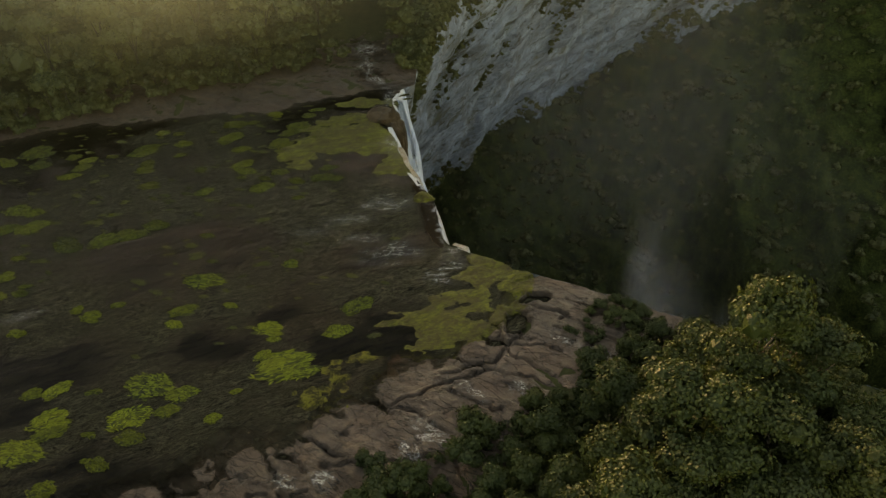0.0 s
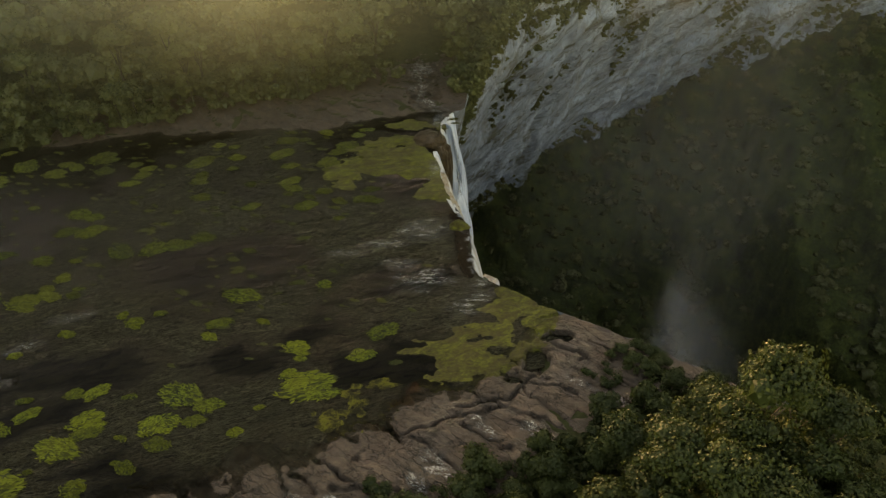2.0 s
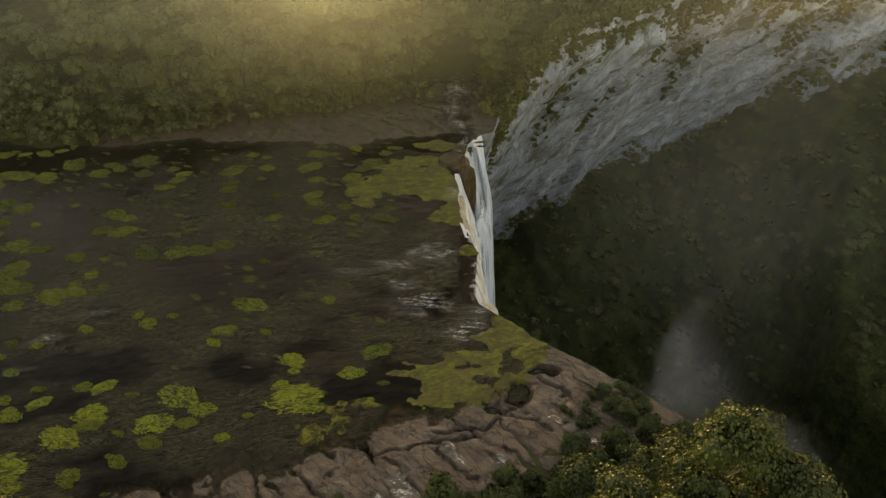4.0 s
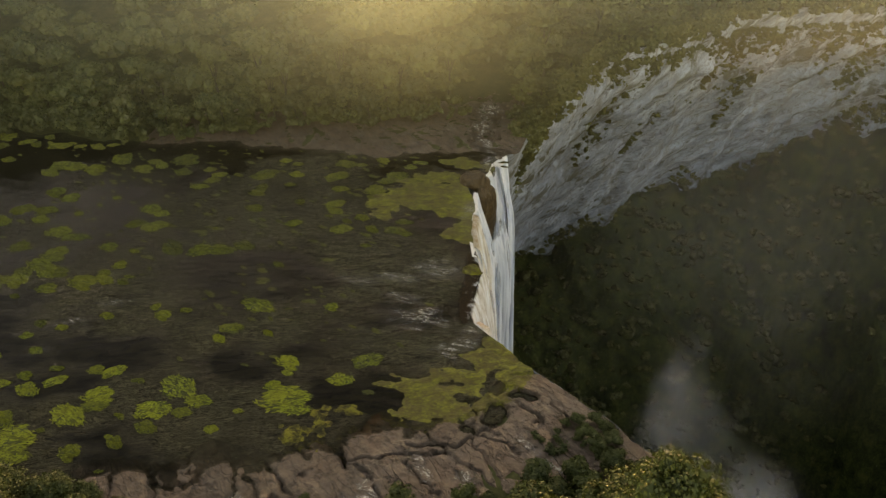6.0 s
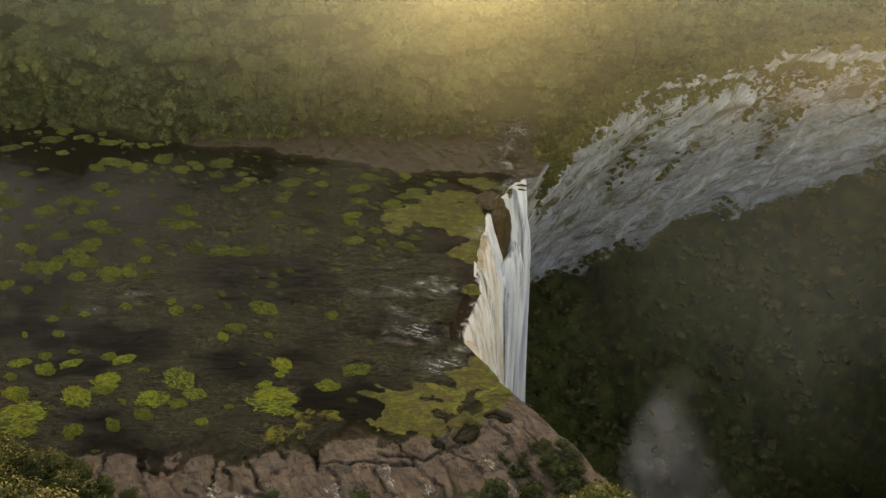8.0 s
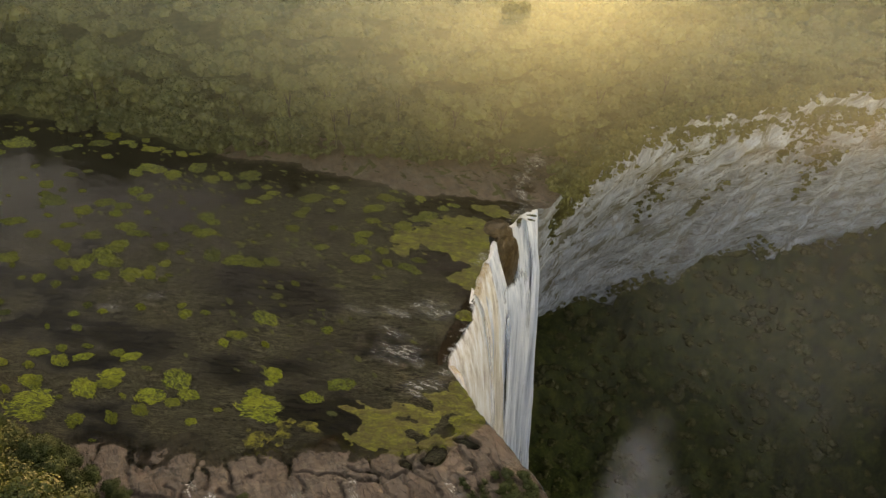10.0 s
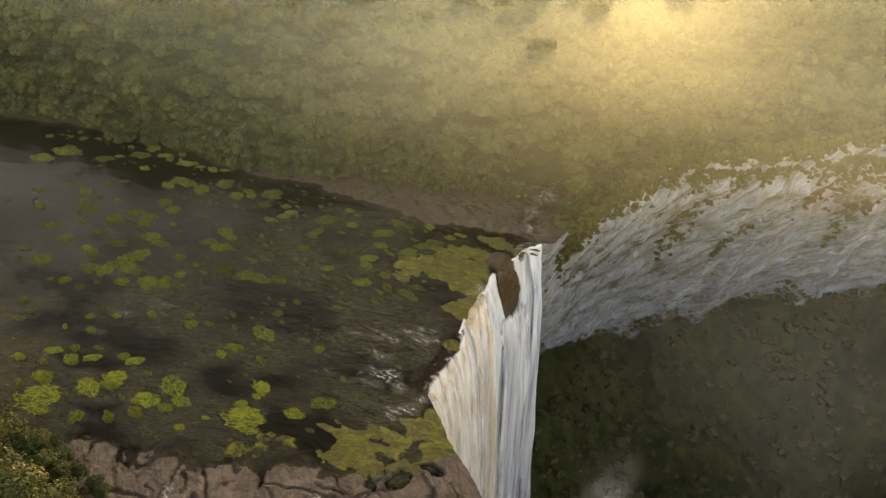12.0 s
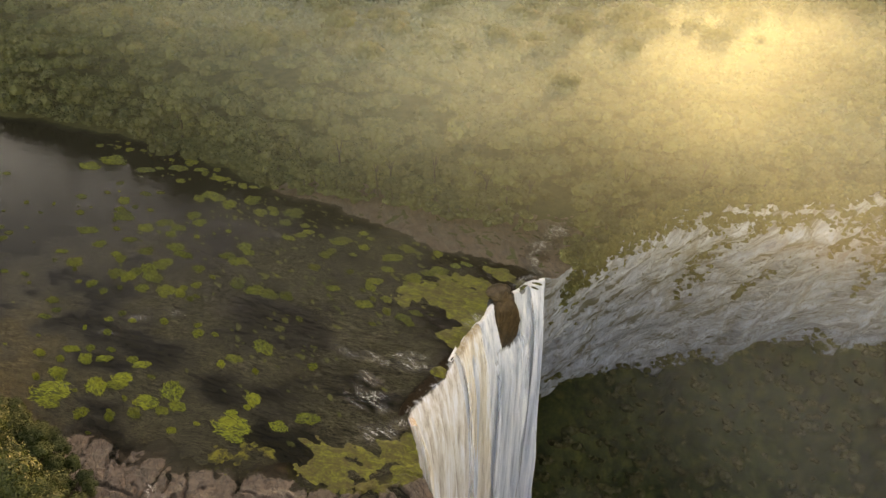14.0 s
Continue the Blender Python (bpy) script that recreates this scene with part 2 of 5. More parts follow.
def leaf_material(name, dark, light, through=0.35, split=(0.0, 1.0)):
    m, nt, out = nodes_of(name)
    oi = nt.nodes.new("ShaderNodeObjectInfo")
    geo = nt.nodes.new("ShaderNodeNewGeometry")
    n = add(nt, "ShaderNodeTexNoise", Scale=0.06, Detail=3.0)
    nt.links.new(geo.outputs["Position"], n.inputs["Vector"])
    c = mixc(nt, ramp(nt, geo.outputs["Random Per Island"], [(split[0], grey(0)), (split[1], grey(1))]), dark, light)
    c = mixc(nt, ramp(nt, n.outputs["Fac"], [(0.35, grey(0)), (0.65, grey(0.55))]), c, (light[0] * 1.15, light[1] * 0.95, light[2] * 0.8))
    c = mixc(nt, ramp(nt, oi.outputs["Random"], [(0.0, grey(0)), (1.0, grey(0.5))]), c, (dark[0] * 0.9, dark[1] * 0.8, dark[2]))
    d = nt.nodes.new("ShaderNodeBsdfDiffuse")
    t = nt.nodes.new("ShaderNodeBsdfTranslucent")
    g = add(nt, "ShaderNodeBsdfGlossy", Roughness=0.5)
    for s in (d, t):
        nt.links.new(c, s.inputs["Color"])
    x = nt.nodes.new("ShaderNodeMixShader")
    x.inputs[0].default_value = through
    nt.links.new(d.outputs[0], x.inputs[1]), nt.links.new(t.outputs[0], x.inputs[2])
    y = nt.nodes.new("ShaderNodeMixShader")
    y.inputs[0].default_value = 0.015
    nt.links.new(x.outputs[0], y.inputs[1]), nt.links.new(g.outputs[0], y.inputs[2])
    nt.links.new(y.outputs[0], out.inputs[0])
    return m


def plain_noise(name, stops, scale, rough=0.9, relief=0.3, dist=0.1, stretch=(1, 1, 1)):
    m, nt, out = nodes_of(name)
    v = place(nt, stretch)
    a = noise_of(nt, v, scale, 7, 0.65)
    b = noise_of(nt, v, scale * 6, 5, 0.65)
    f = mixc(nt, 0.4, a, b)
    surface(nt, out, ramp(nt, f, stops), rough, bump(nt, f, relief, dist), Specular_IOR_Level=0.1)
    return m


def falls_material(name, body, thin, cover, smooth_run, lip=((0.10, 0.062, 0.025), (0.26, 0.18, 0.09), (0.62, 0.54, 0.42)), breaks=(0.42, 1.0)):
    """Falling water: streaks along the fall, torn open where the sheet is thin."""
    m, nt, out = nodes_of(name)
    s = noise_of(nt, place(nt, (0.42, 0.42, 0.008)), 1.0, 8, 0.62, 0.1)
    f = noise_of(nt, place(nt, (3.0, 3.0, 0.10)), 1.0, 6, 0.65)
    k = mixc(nt, 0.26, s, f)
    c = ramp(nt, k, [(0.38, thin), (0.48, body), (0.60, (0.70, 0.77, 0.85))])
    # tea-brown where the sheet still runs smooth over the lip, white once it breaks
    fall = along(nt, (0, 0, -0.5 / smooth_run))
    mix = nt.nodes.new("ShaderNodeMath")
    mix.operation = "ADD"
    nt.links.new(fall, mix.inputs[0]), nt.links.new(k, mix.inputs[1])
    c = mixc(nt, ramp(nt, mix.outputs[0], [(breaks[0], grey(1)), (breaks[1], grey(0))]), c, ramp(nt, f, [(0.35, lip[0]), (0.5, lip[1]), (0.68, lip[2])]))
    at = nt.nodes.new("ShaderNodeAttribute")
    at.attribute_name = "edge"
    lo = nt.nodes.new("ShaderNodeMath")
    lo.operation = "ADD"
    nt.links.new(k, lo.inputs[0]), nt.links.new(at.outputs["Fac"], lo.inputs[1])
    al = ramp(nt, lo.outputs[0], [(0.38 - cover, grey(0)), (0.54 - cover, grey(1))])
    p = surface(nt, out, c, 0.7, bump(nt, k, 0.35, 0.6), Alpha=al, Specular_IOR_Level=0.08)
    t = nt.nodes.new("ShaderNodeBsdfTranslucent")
    tr = nt.nodes.new("ShaderNodeBsdfTransparent")
    nt.links.new(c, t.inputs[0])
    x, y = nt.nodes.new("ShaderNodeMixShader"), nt.nodes.new("ShaderNodeMixShader")
    nt.links.new(al, x.inputs[0]), nt.links.new(tr.outputs[0], x.inputs[1]), nt.links.new(t.outputs[0], x.inputs[2])
    y.inputs[0].default_value = 0.45
    nt.links.new(p.outputs[0], y.inputs[1]), nt.links.new(x.outputs[0], y.inputs[2])
    nt.links.new(y.outputs[0], out.inputs[0])
    return m


def mist_material(density, colour=(0.9, 0.92, 0.95, 1), scale=0.055, lo=0.36, hi=0.75, floor=0.0):
    m, nt, out = nodes_of("spray_and_veil_mist")
    geo = nt.nodes.new("ShaderNodeNewGeometry")
    a = add(nt, "ShaderNodeTexNoise", Scale=scale, Detail=7.0, Roughness=0.55)
    nt.links.new(geo.outputs["Position"], a.inputs["Vector"])
    at = nt.nodes.new("ShaderNodeAttribute")
    at.attribute_name = "edge"
    f = ramp(nt, a.outputs["Fac"], [(lo, grey(floor)), (hi, grey(1.0))])
    q = nt.nodes.new("ShaderNodeMath")
    q.operation = "MULTIPLY"
    nt.links.new(f, q.inputs[0]), nt.links.new(at.outputs["Fac"], q.inputs[1])
    k = nt.nodes.new("ShaderNodeMath")
    k.operation = "MULTIPLY"
    k.inputs[1].default_value = density
    nt.links.new(q.outputs[0], k.inputs[0])
    d, t, tr = (nt.nodes.new("ShaderNodeBsdf" + n) for n in ("Diffuse", "Translucent", "Transparent"))
    for s in (d, t):
        s.inputs[0].default_value = colour
    x, y = nt.nodes.new("ShaderNodeMixShader"), nt.nodes.new("ShaderNodeMixShader")
    x.inputs[0].default_value = 0.5
    nt.links.new(d.outputs[0], x.inputs[1]), nt.links.new(t.outputs[0], x.inputs[2])
    nt.links.new(k.outputs[0], y.inputs[0]), nt.links.new(tr.outputs[0], y.inputs[1]), nt.links.new(x.outputs[0], y.inputs[2])
    nt.links.new(y.outputs[0], out.inputs[0])
    return m


ROCK = rock_material()
CLIFF = cliff_material()
WATER = water_material()
LEAF = leaf_material("forest_leaf", (0.015, 0.025, 0.009), (0.05, 0.066, 0.021), 0.3)
LEAF_NEAR = leaf_material("tree_leaf", (0.017, 0.029, 0.008), (0.034, 0.05, 0.013), 0.2)
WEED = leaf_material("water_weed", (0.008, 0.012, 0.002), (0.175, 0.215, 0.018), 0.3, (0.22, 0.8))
# darker mound colour, so the gaps between the fronds read dark
WEED_BASE = leaf_material("dark_weed_base", (0.012, 0.018, 0.003), (0.03, 0.042, 0.005), 0.1)
MOSS = moss_material()
SOIL = plain_noise("forest_floor", [(0.3, (0.012, 0.016, 0.007)), (0.7, (0.04, 0.045, 0.018))], 0.2, 1.0, 0.6, 0.5)
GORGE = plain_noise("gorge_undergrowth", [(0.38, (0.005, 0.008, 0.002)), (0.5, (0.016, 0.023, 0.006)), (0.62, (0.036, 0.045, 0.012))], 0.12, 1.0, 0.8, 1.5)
CLIFF_GREEN = leaf_material("cliff_scrub", (0.028, 0.04, 0.014), (0.075, 0.085, 0.028), 0.25)
BARK = plain_noise("pale_bark", [(0.3, (0.05, 0.042, 0.034)), (0.7, (0.13, 0.11, 0.09))], 1.5, 0.9, 0.5, 0.05, (1, 1, 0.25))
# darker copy of the bark, so far trunks stand out less
BARK_DARK = plain_noise("darker_bark", [(0.3, (0.012, 0.012, 0.008)), (0.7, (0.035, 0.034, 0.022))], 1.5, 0.9, 0.5, 0.05, (1, 1, 0.25))
FALLS = falls_material("white_falling_water", (0.50, 0.59, 0.70), (0.31, 0.39, 0.49), 0.2, 1.2, ((0.42, 0.38, 0.32), (0.66, 0.64, 0.60), (0.9, 0.9, 0.89)))
FALLS_BROWN = falls_material("brown_lipped_falling_water", (0.56, 0.57, 0.57), (0.32, 0.32, 0.31), 0.22, 1.6, ((0.004, 0.0022, 0.0009), (0.013, 0.0075, 0.003), (0.05, 0.032, 0.015)), (0.60, 0.92))
FALLS_TAN = falls_material("tan_falling_water", (0.62, 0.60, 0.55), (0.38, 0.37, 0.34), 0.2, 3.0)
MIST = mist_material(0.22, (0.8, 0.89, 1.0, 1), lo=0.3, hi=0.8)

# ---------------- plan ----------------
LIP = [(-13, 231), (-17, 229), (-18.3, 221), (-17.5, 216), (-20, 211.5), (-23, 208), (-23.2, 203), (-20, 199), (-16.4, 193), (-16, 186.5), (-13, 177), (-8.5, 167), (-5.5, 160), (-5, 155), (-4, 149), (-3.2, 143), (-1, 139.5), (2, 138.5)]
FAR_RIM = [(900, 250), (520, 330), (330, 395), (260, 418), (200, 424), (150, 417), (115, 411), (84, 401), (64, 386), (48, 363), (30, 344), (14, 328), (2, 312), (-4, 296), (-8, 275), (-11, 252)]
NEAR_RIM = [(6, 136.2), (15, 129.8), (24, 125), (32, 120), (40, 115.5), (49, 110), (75, 92), (110, 68), (160, 40), (260, -5), (420, -60), (900, -160)]
RIM, RIM_N = resample(FAR_RIM + LIP + NEAR_RIM, 0.8, 0.5, 2.0)     # normal points out of the gorge, into the rock
_s = np.arange(len(RIM)) * 0.8
_far = smooth(236, 262, RIM[:, 1]) * smooth(600, 400, RIM[:, 0])
RIM = RIM + RIM_N * (_far * (2.6 * fbm(_s * 0.06, _s * 0 + 5, 0, 3) + 1.2 * fbm(_s * 0.3, _s * 0 + 9, 0, 2)))[:, None]     # the far rim is notched

FAR_X, FAR_Y = [-3000, -700, -330, -280, -225, -185, -164, -141, -123, -100, -78, -59, -37, -21, -12], [0, 40, 139, 164, 184, 190, 192, 197, 203, 209, 213, 216, 223.5, 227, 231]
NEAR_X = [-3000, -700, -200, -110, -75, -54, -50, -44, -36.5, -29, -26.5, -17.5, -12, -6, -1, 3.5, 8, 11, 16, 18]
NEAR_Y = [-900, -160, 5, 47, 58, 69.5, 74, 76.5, 78.3, 84, 87.5, 91.8, 95.8, 101.5, 105, 109, 114, 121, 128, 131]
BACK_X, BACK_Y = [-3000, -330, -180, -140, -128, -105, -84, -67, -45, -35, -20, 0, 60], [0, 142, 193, 200, 209, 216.5, 225, 233.5, 243, 248, 246, 240, 240]


def rim_distance(x, y):
    """Signed distance to the gorge's rim: positive on the plateau. Also the nearest rim point."""
    x, y = np.asarray(x, float).ravel(), np.asarray(y, float).ravel()
    best, idx = np.empty(len(x)), np.empty(len(x), int)
    coarse = RIM[::6]
    for a in range(0, len(x), 20000):
        p = np.stack([x[a:a + 20000], y[a:a + 20000]], 1)
        d = ((p[:, None, :] - coarse[None]) ** 2).sum(-1)
        c = d.argmin(1) * 6
        w = np.clip(c[:, None] + np.arange(-7, 8)[None], 0, len(RIM) - 1)
        e = ((p[:, None, :] - RIM[w]) ** 2).sum(-1)
        k = e.argmin(1)
        idx[a:a + 20000] = w[np.arange(len(p)), k]
    v = np.stack([x, y], 1) - RIM[idx]
    along = (v * RIM_N[idx]).sum(1)
    dist = np.linalg.norm(v, axis=1)
    return np.where(along >= 0, 1, -1) * np.where(dist < 6, np.abs(along), dist), idx


def far_shore(x):
    return np.interp(x, FAR_X, FAR_Y) + 1.6 * fbm(np.asarray(x) * 0.12, np.asarray(x) * 0 + 3, 0, 4)


def near_shore(x):
    return np.interp(x, NEAR_X, NEAR_Y) + 1.5 * fbm(np.asarray(x) * 0.18, np.asarray(x) * 0 + 8, 0, 4)


# long open joints that run inland from the water
JOINTS = [((-23, 95.5), (-17.6, 91.5), (-11.9, 87.5)), ((-30.7, 83.5), (-25.1, 80.4), (-19.8, 77.5)), ((-53.5, 75.2), (-48.7, 71.1), (-44.9, 71.6)), ((16.9, 116.2), (20.1, 114), (23.9, 112.4), (22.1, 111)),
          ((-32.6, 79.7), (-25.8, 75.3)), ((-13.6, 89), (-3.6, 94.2), (5.8, 97.4)), ((-2.5, 97.6), (7.4, 100), (13, 106.4))]


def joints(x, y):
    """1 inside an open joint, 0 away from it."""
    wx, wy = x + 0.7 * fbm(x * 0.4, y * 0.4, 6, 3), y + 0.7 * fbm(x * 0.4, y * 0.4, 16, 3)
    best = np.full_like(x, 9.0)
    for line in JOINTS:
        for (ax, ay), (bx, by) in zip(line, line[1:]):
            t = np.clip(((wx - ax) * (bx - ax) + (wy - ay) * (by - ay)) / ((bx - ax) ** 2 + (by - ay) ** 2), 0, 1)
            best = np.minimum(best, np.hypot(wx - ax - t * (bx - ax), wy - ay - t * (by - ay)))
    return np.clip(1.5 - best / (0.35 + 0.12 * vnoise(x * 0.5, y * 0.5, 3)), 0, 1)


def hollow(x, y):
    """Shallow hollows in the shelf that hold dark water."""
    best = np.zeros_like(x)
    for cx, cy, rx, ry in ((13.2, 110.5, 3.0, 4.6), (17.5, 118.5, 3.6, 2.0), (8.5, 105.5, 2.6, 1.6)):
        best = np.maximum(best, 1 - np.hypot((x - cx) / rx, (y - cy) / ry) + 0.35 * fbm(x * 0.35, y * 0.35, 21, 4))
    return smooth(0.0, 0.3, best)


def cracks(x, y):
    """Depth of the joints that split the rock shelf into slabs."""
    total = np.zeros_like(x)
    for turn, gap, seed in ((-34, 9.0, 1.0), (-58, 26.0, 5.0), (35, 21.0, 9.0), (5, 31.0, 14.0)):
        c, s = math.cos(radians(turn)), math.sin(radians(turn))
        u, v = x * c + y * s, -x * s + y * c
        v = v + 2.6 * fbm(u * 0.10 + seed, v * 0.05, 0, 4) + 0.4 * fbm(u * 0.9, v * 0.3 + seed, 0, 2)
        cell = np.floor(v / gap)
        d = np.abs(v / gap - cell - 0.5) * gap
        on = fbm(u * 0.06 + cell * 7.1, cell * 3.3 + seed, 0, 2) > 0.0
        wide = 0.16 + 0.22 * (1 + vnoise(u * 0.2, cell * 5.0 + seed))
        total = np.maximum(total, np.where(on, np.clip(1.4 - d / wide, 0, 1), 0))
    return total


def slabs(x, y):
    """Small steps from slab to slab."""
    c, s = math.cos(radians(-34)), math.sin(radians(-34))
    u, v = x * c + y * s, -x * s + y * c
    v = v + 2.6 * fbm(u * 0.10 + 1.0, v * 0.05, 0, 4) + 0.4 * fbm(u * 0.9, v * 0.3 + 1.0, 0, 2)
    cell = np.floor(v / 4.5 + 0.5)
    u = u + 1.2 * vnoise(v * 0.5, cell * 2.1) + 5.3 * (cell % 3)
    return (lattice(cell.astype(int), np.floor(u / 6.5).astype(int), 5) - 0.5) * 0.42 + (lattice(cell.astype(int) + 9, np.floor(u / 2.6).astype(int), 8) - 0.5) * 0.16


def ground_height(x, y):
    x, y = np.asarray(x, float), np.asarray(y, float)
    inland = (near_shore(x) - y) * 0.8
    beyond = (y - far_shore(x)) * 0.93
    rough = fbm(x * 0.07, y * 0.07, 0, 5)
    # near bank: rock shelf in ledges
    a = 0.16 * inland + 0.5 * rough
    a = np.where(a > 0, 0.55 * a + 0.45 * np.floor(a / 0.3) * 0.3, a)
    a = np.clip(a, -1.5, 1.6 + 0.05 * np.clip(inland - 14, 0, 80)) + 0.10 * fbm(x * 0.5, y * 0.5, 0, 3)
    a = a + slabs(x, y) * smooth(-9, -2, inland) - 0.75 * cracks(x, y) * smooth(-6, 0, inland)
    a = a - 1.0 * joints(x, y) - 2.2 * hollow(x, y)
    b = np.clip(0.13 * beyond + 0.35 * rough, -1.5, 2.2 + 0.06 * np.clip(beyond - 18, 0, 120)) + 0.12 * fbm(x * 0.4, y * 0.4, 3, 3)
    b = b - 0.35 * cracks(x + 40, y) * smooth(0, 4, beyond) * smooth(40, 20, beyond)
    # low sill of the lip between the two banks
    return np.where(inland > -30, np.maximum(a, np.where(beyond > -30, b, -1.5)), np.where(beyond > -30, b, -1.5))


def terrain_patch(name, x0, x1, y0, y1, step, mat, keep, low=-1.3, height=ground_height):
    """A piece of ground on a grid, cut along the gorge's rim."""
    nx, ny = int((x1 - x0) / step) + 1, int((y1 - y0) / step) + 1
    gx, gy = (a.ravel() for a in np.meshgrid(np.linspace(x0, x1, nx), np.linspace(y0, y1, ny), indexing="ij"))
    d, idx = rim_distance(gx, gy)
    near = np.abs(d) < step * 0.75
    gx, gy = np.where(near, RIM[idx, 0], gx), np.where(near, RIM[idx, 1], gy)
    d = np.where(near, 0.0, d)
    z = height(gx, gy)
    f = grid_faces(nx, ny)
    ok = (d[f] >= -0.01).all(1) & (z[f].max(1) > low) & keep(gx, gy)[f].any(1)
    v, f = compact(np.stack([gx, gy, z], 1), f[ok])
    return mesh_of(name, v, f, mat)


# ---------------- ground, river, gorge ----------------
near_rock = new("rock_bank_near", terrain_patch("rock_bank_near", -80, 62, 54, 142, 0.32, ROCK, lambda x, y: (y < near_shore(x) + 9) & (y > near_shore(x) - 40)))
tagged(near_rock, "cracked brown-grey sandstone shelf sloping into the river", "rock shelf", kind="structure")
far_rock = new("rock_bank_far", terrain_patch("rock_bank_far", -150, 40, 190, 345, 0.9, ROCK, lambda x, y: (y > far_shore(x) - 8) & (y < np.interp(x, BACK_X, BACK_Y) + 30)))
tagged(far_rock, "grey weathered rock slab along the far river bank", "rock shelf", kind="structure")


def hill(x, y):
    """The wooded ground climbs behind the far bank."""
    d, _ = rim_distance(x, y)
    d = d.reshape(np.shape(x))
    deep = np.minimum(np.asarray(y) - np.interp(x, BACK_X, BACK_Y), d * 1.1)
    return (12 * smooth(12, 90, deep) + 12 * smooth(90, 230, deep)) * smooth(880, 700, y) * smooth(-630, -500, x)


def plateau(x, y):
    return ground_height(x, y) - 0.12 - 1.1 * smooth(-34, -28, np.asarray(y) - near_shore(x)) * smooth(-90, -78, x) * (np.asarray(y) < 150) + hill(x, y)


soil_far = new("ground", terrain_patch("ground", -640, 400, -120, 900, 4.0, SOIL, lambda x, y: (y > far_shore(x) - 4) | (y < near_shore(x) + 2), height=plateau))
tagged(soil_far, "dark leaf-littered forest floor of the plateau", "ground", kind="structure")


def horizon_ring():
    xs, ys = np.array([-4000, -2500, -1500, -636, 396, 1500, 2500, 4000.0]), np.array([-4000, -2500, -1000, -116, 896, 1500, 2500, 4000.0])
    gx, gy = (a.ravel() for a in np.meshgrid(xs, ys, indexing="ij"))
    f = grid_faces(len(xs), len(ys))
    inside = ((gx[f].mean(1) > -636) & (gx[f].mean(1) < 396) & (gy[f].mean(1) > -116) & (gy[f].mean(1) < 896))
    gorge_way = (gx[f].mean(1) > 396) & (gx[f].mean(1) < 1500) & (gy[f].mean(1) > -116) & (gy[f].mean(1) < 896)
    v, q = compact(np.stack([gx, gy, gx * 0 + 2.4], 1), f[~inside & ~gorge_way])
    return mesh_of("plateau_beyond", v, q, SOIL)


tagged(new("plateau_beyond", horizon_ring()), "wooded plateau reaching the horizon", "ground", kind="structure")


def river_mesh():
    step = 1.2
    x0, x1, y0, y1 = -420, 22, -40, 236
    nx, ny = int((x1 - x0) / step) + 1, int((y1 - y0) / step) + 1
    gx, gy = (a.ravel() for a in np.meshgrid(np.linspace(x0, x1, nx), np.linspace(y0, y1, ny), indexing="ij"))
    d, idx = rim_distance(gx, gy)
    near = np.abs(d) < step * 0.75
    gx, gy = np.where(near, RIM[idx, 0], gx), np.where(near, RIM[idx, 1], gy)
    d = np.where(near, 0.0, d)
    swift = smooth(60, 0, d)
    z = (0.07 + 0.14 * swift) * fbm(gx * 0.2, gy * 0.55, 0, 4) - 0.35 * smooth(5, 0, d)
    bed = ground_height(gx, gy)
    f = grid_faces(nx, ny)
    ok = (d[f] >= -0.01).all(1) & (bed[f].min(1) < 0.35) & (gy[f].max(1) < far_shore(gx[f].max(1)) + 12) & (gy[f].min(1) > near_shore(gx[f].min(1)) - 14)
    v = np.stack([gx, gy, z], 1)
    used = np.unique(f[ok])
    v2, f2 = compact(v, f[ok])
    me = mesh_of("river", v2, f2, WATER)
    at = me.attributes.new("depth", "FLOAT", "POINT")
    at.data.foreach_set("value", np.clip(0.45 + 0.75 * (z - bed)[used], 0.3, 1.0).astype(np.float32))
    return me


tagged(new("river", river_mesh()), "dark tea-brown river sliding towards the lip of the falls", "river", kind="structure")
bed = mesh_of("river_bed", [(-420, -60, -1.45), (-25, -60, -1.45), (-25, 236, -1.45), (-420, 236, -1.45)], [(0, 1, 2, 3)], ROCK)
tagged(new("river_bed", bed), "dark rock bed under the river", "river bed", kind="structure")

# cliff: swept down from the rim, leaning back under it
FOOT_X, FOOT_Z = [-20, 14, 30, 64, 90, 115, 150, 200, 300], [-152, -147, -134, -120, -106, -86, -55, -34, -40]


def lean(x, y):
    far = np.interp(x, [-16, 20, 70, 120, 200], [0.46, 0.46, 0.42, 0.38, 0.3])
    close = 0.12 + 0.10 * smooth(130, 145, y)
    return close + (far - close) * smooth(205, 262, y)


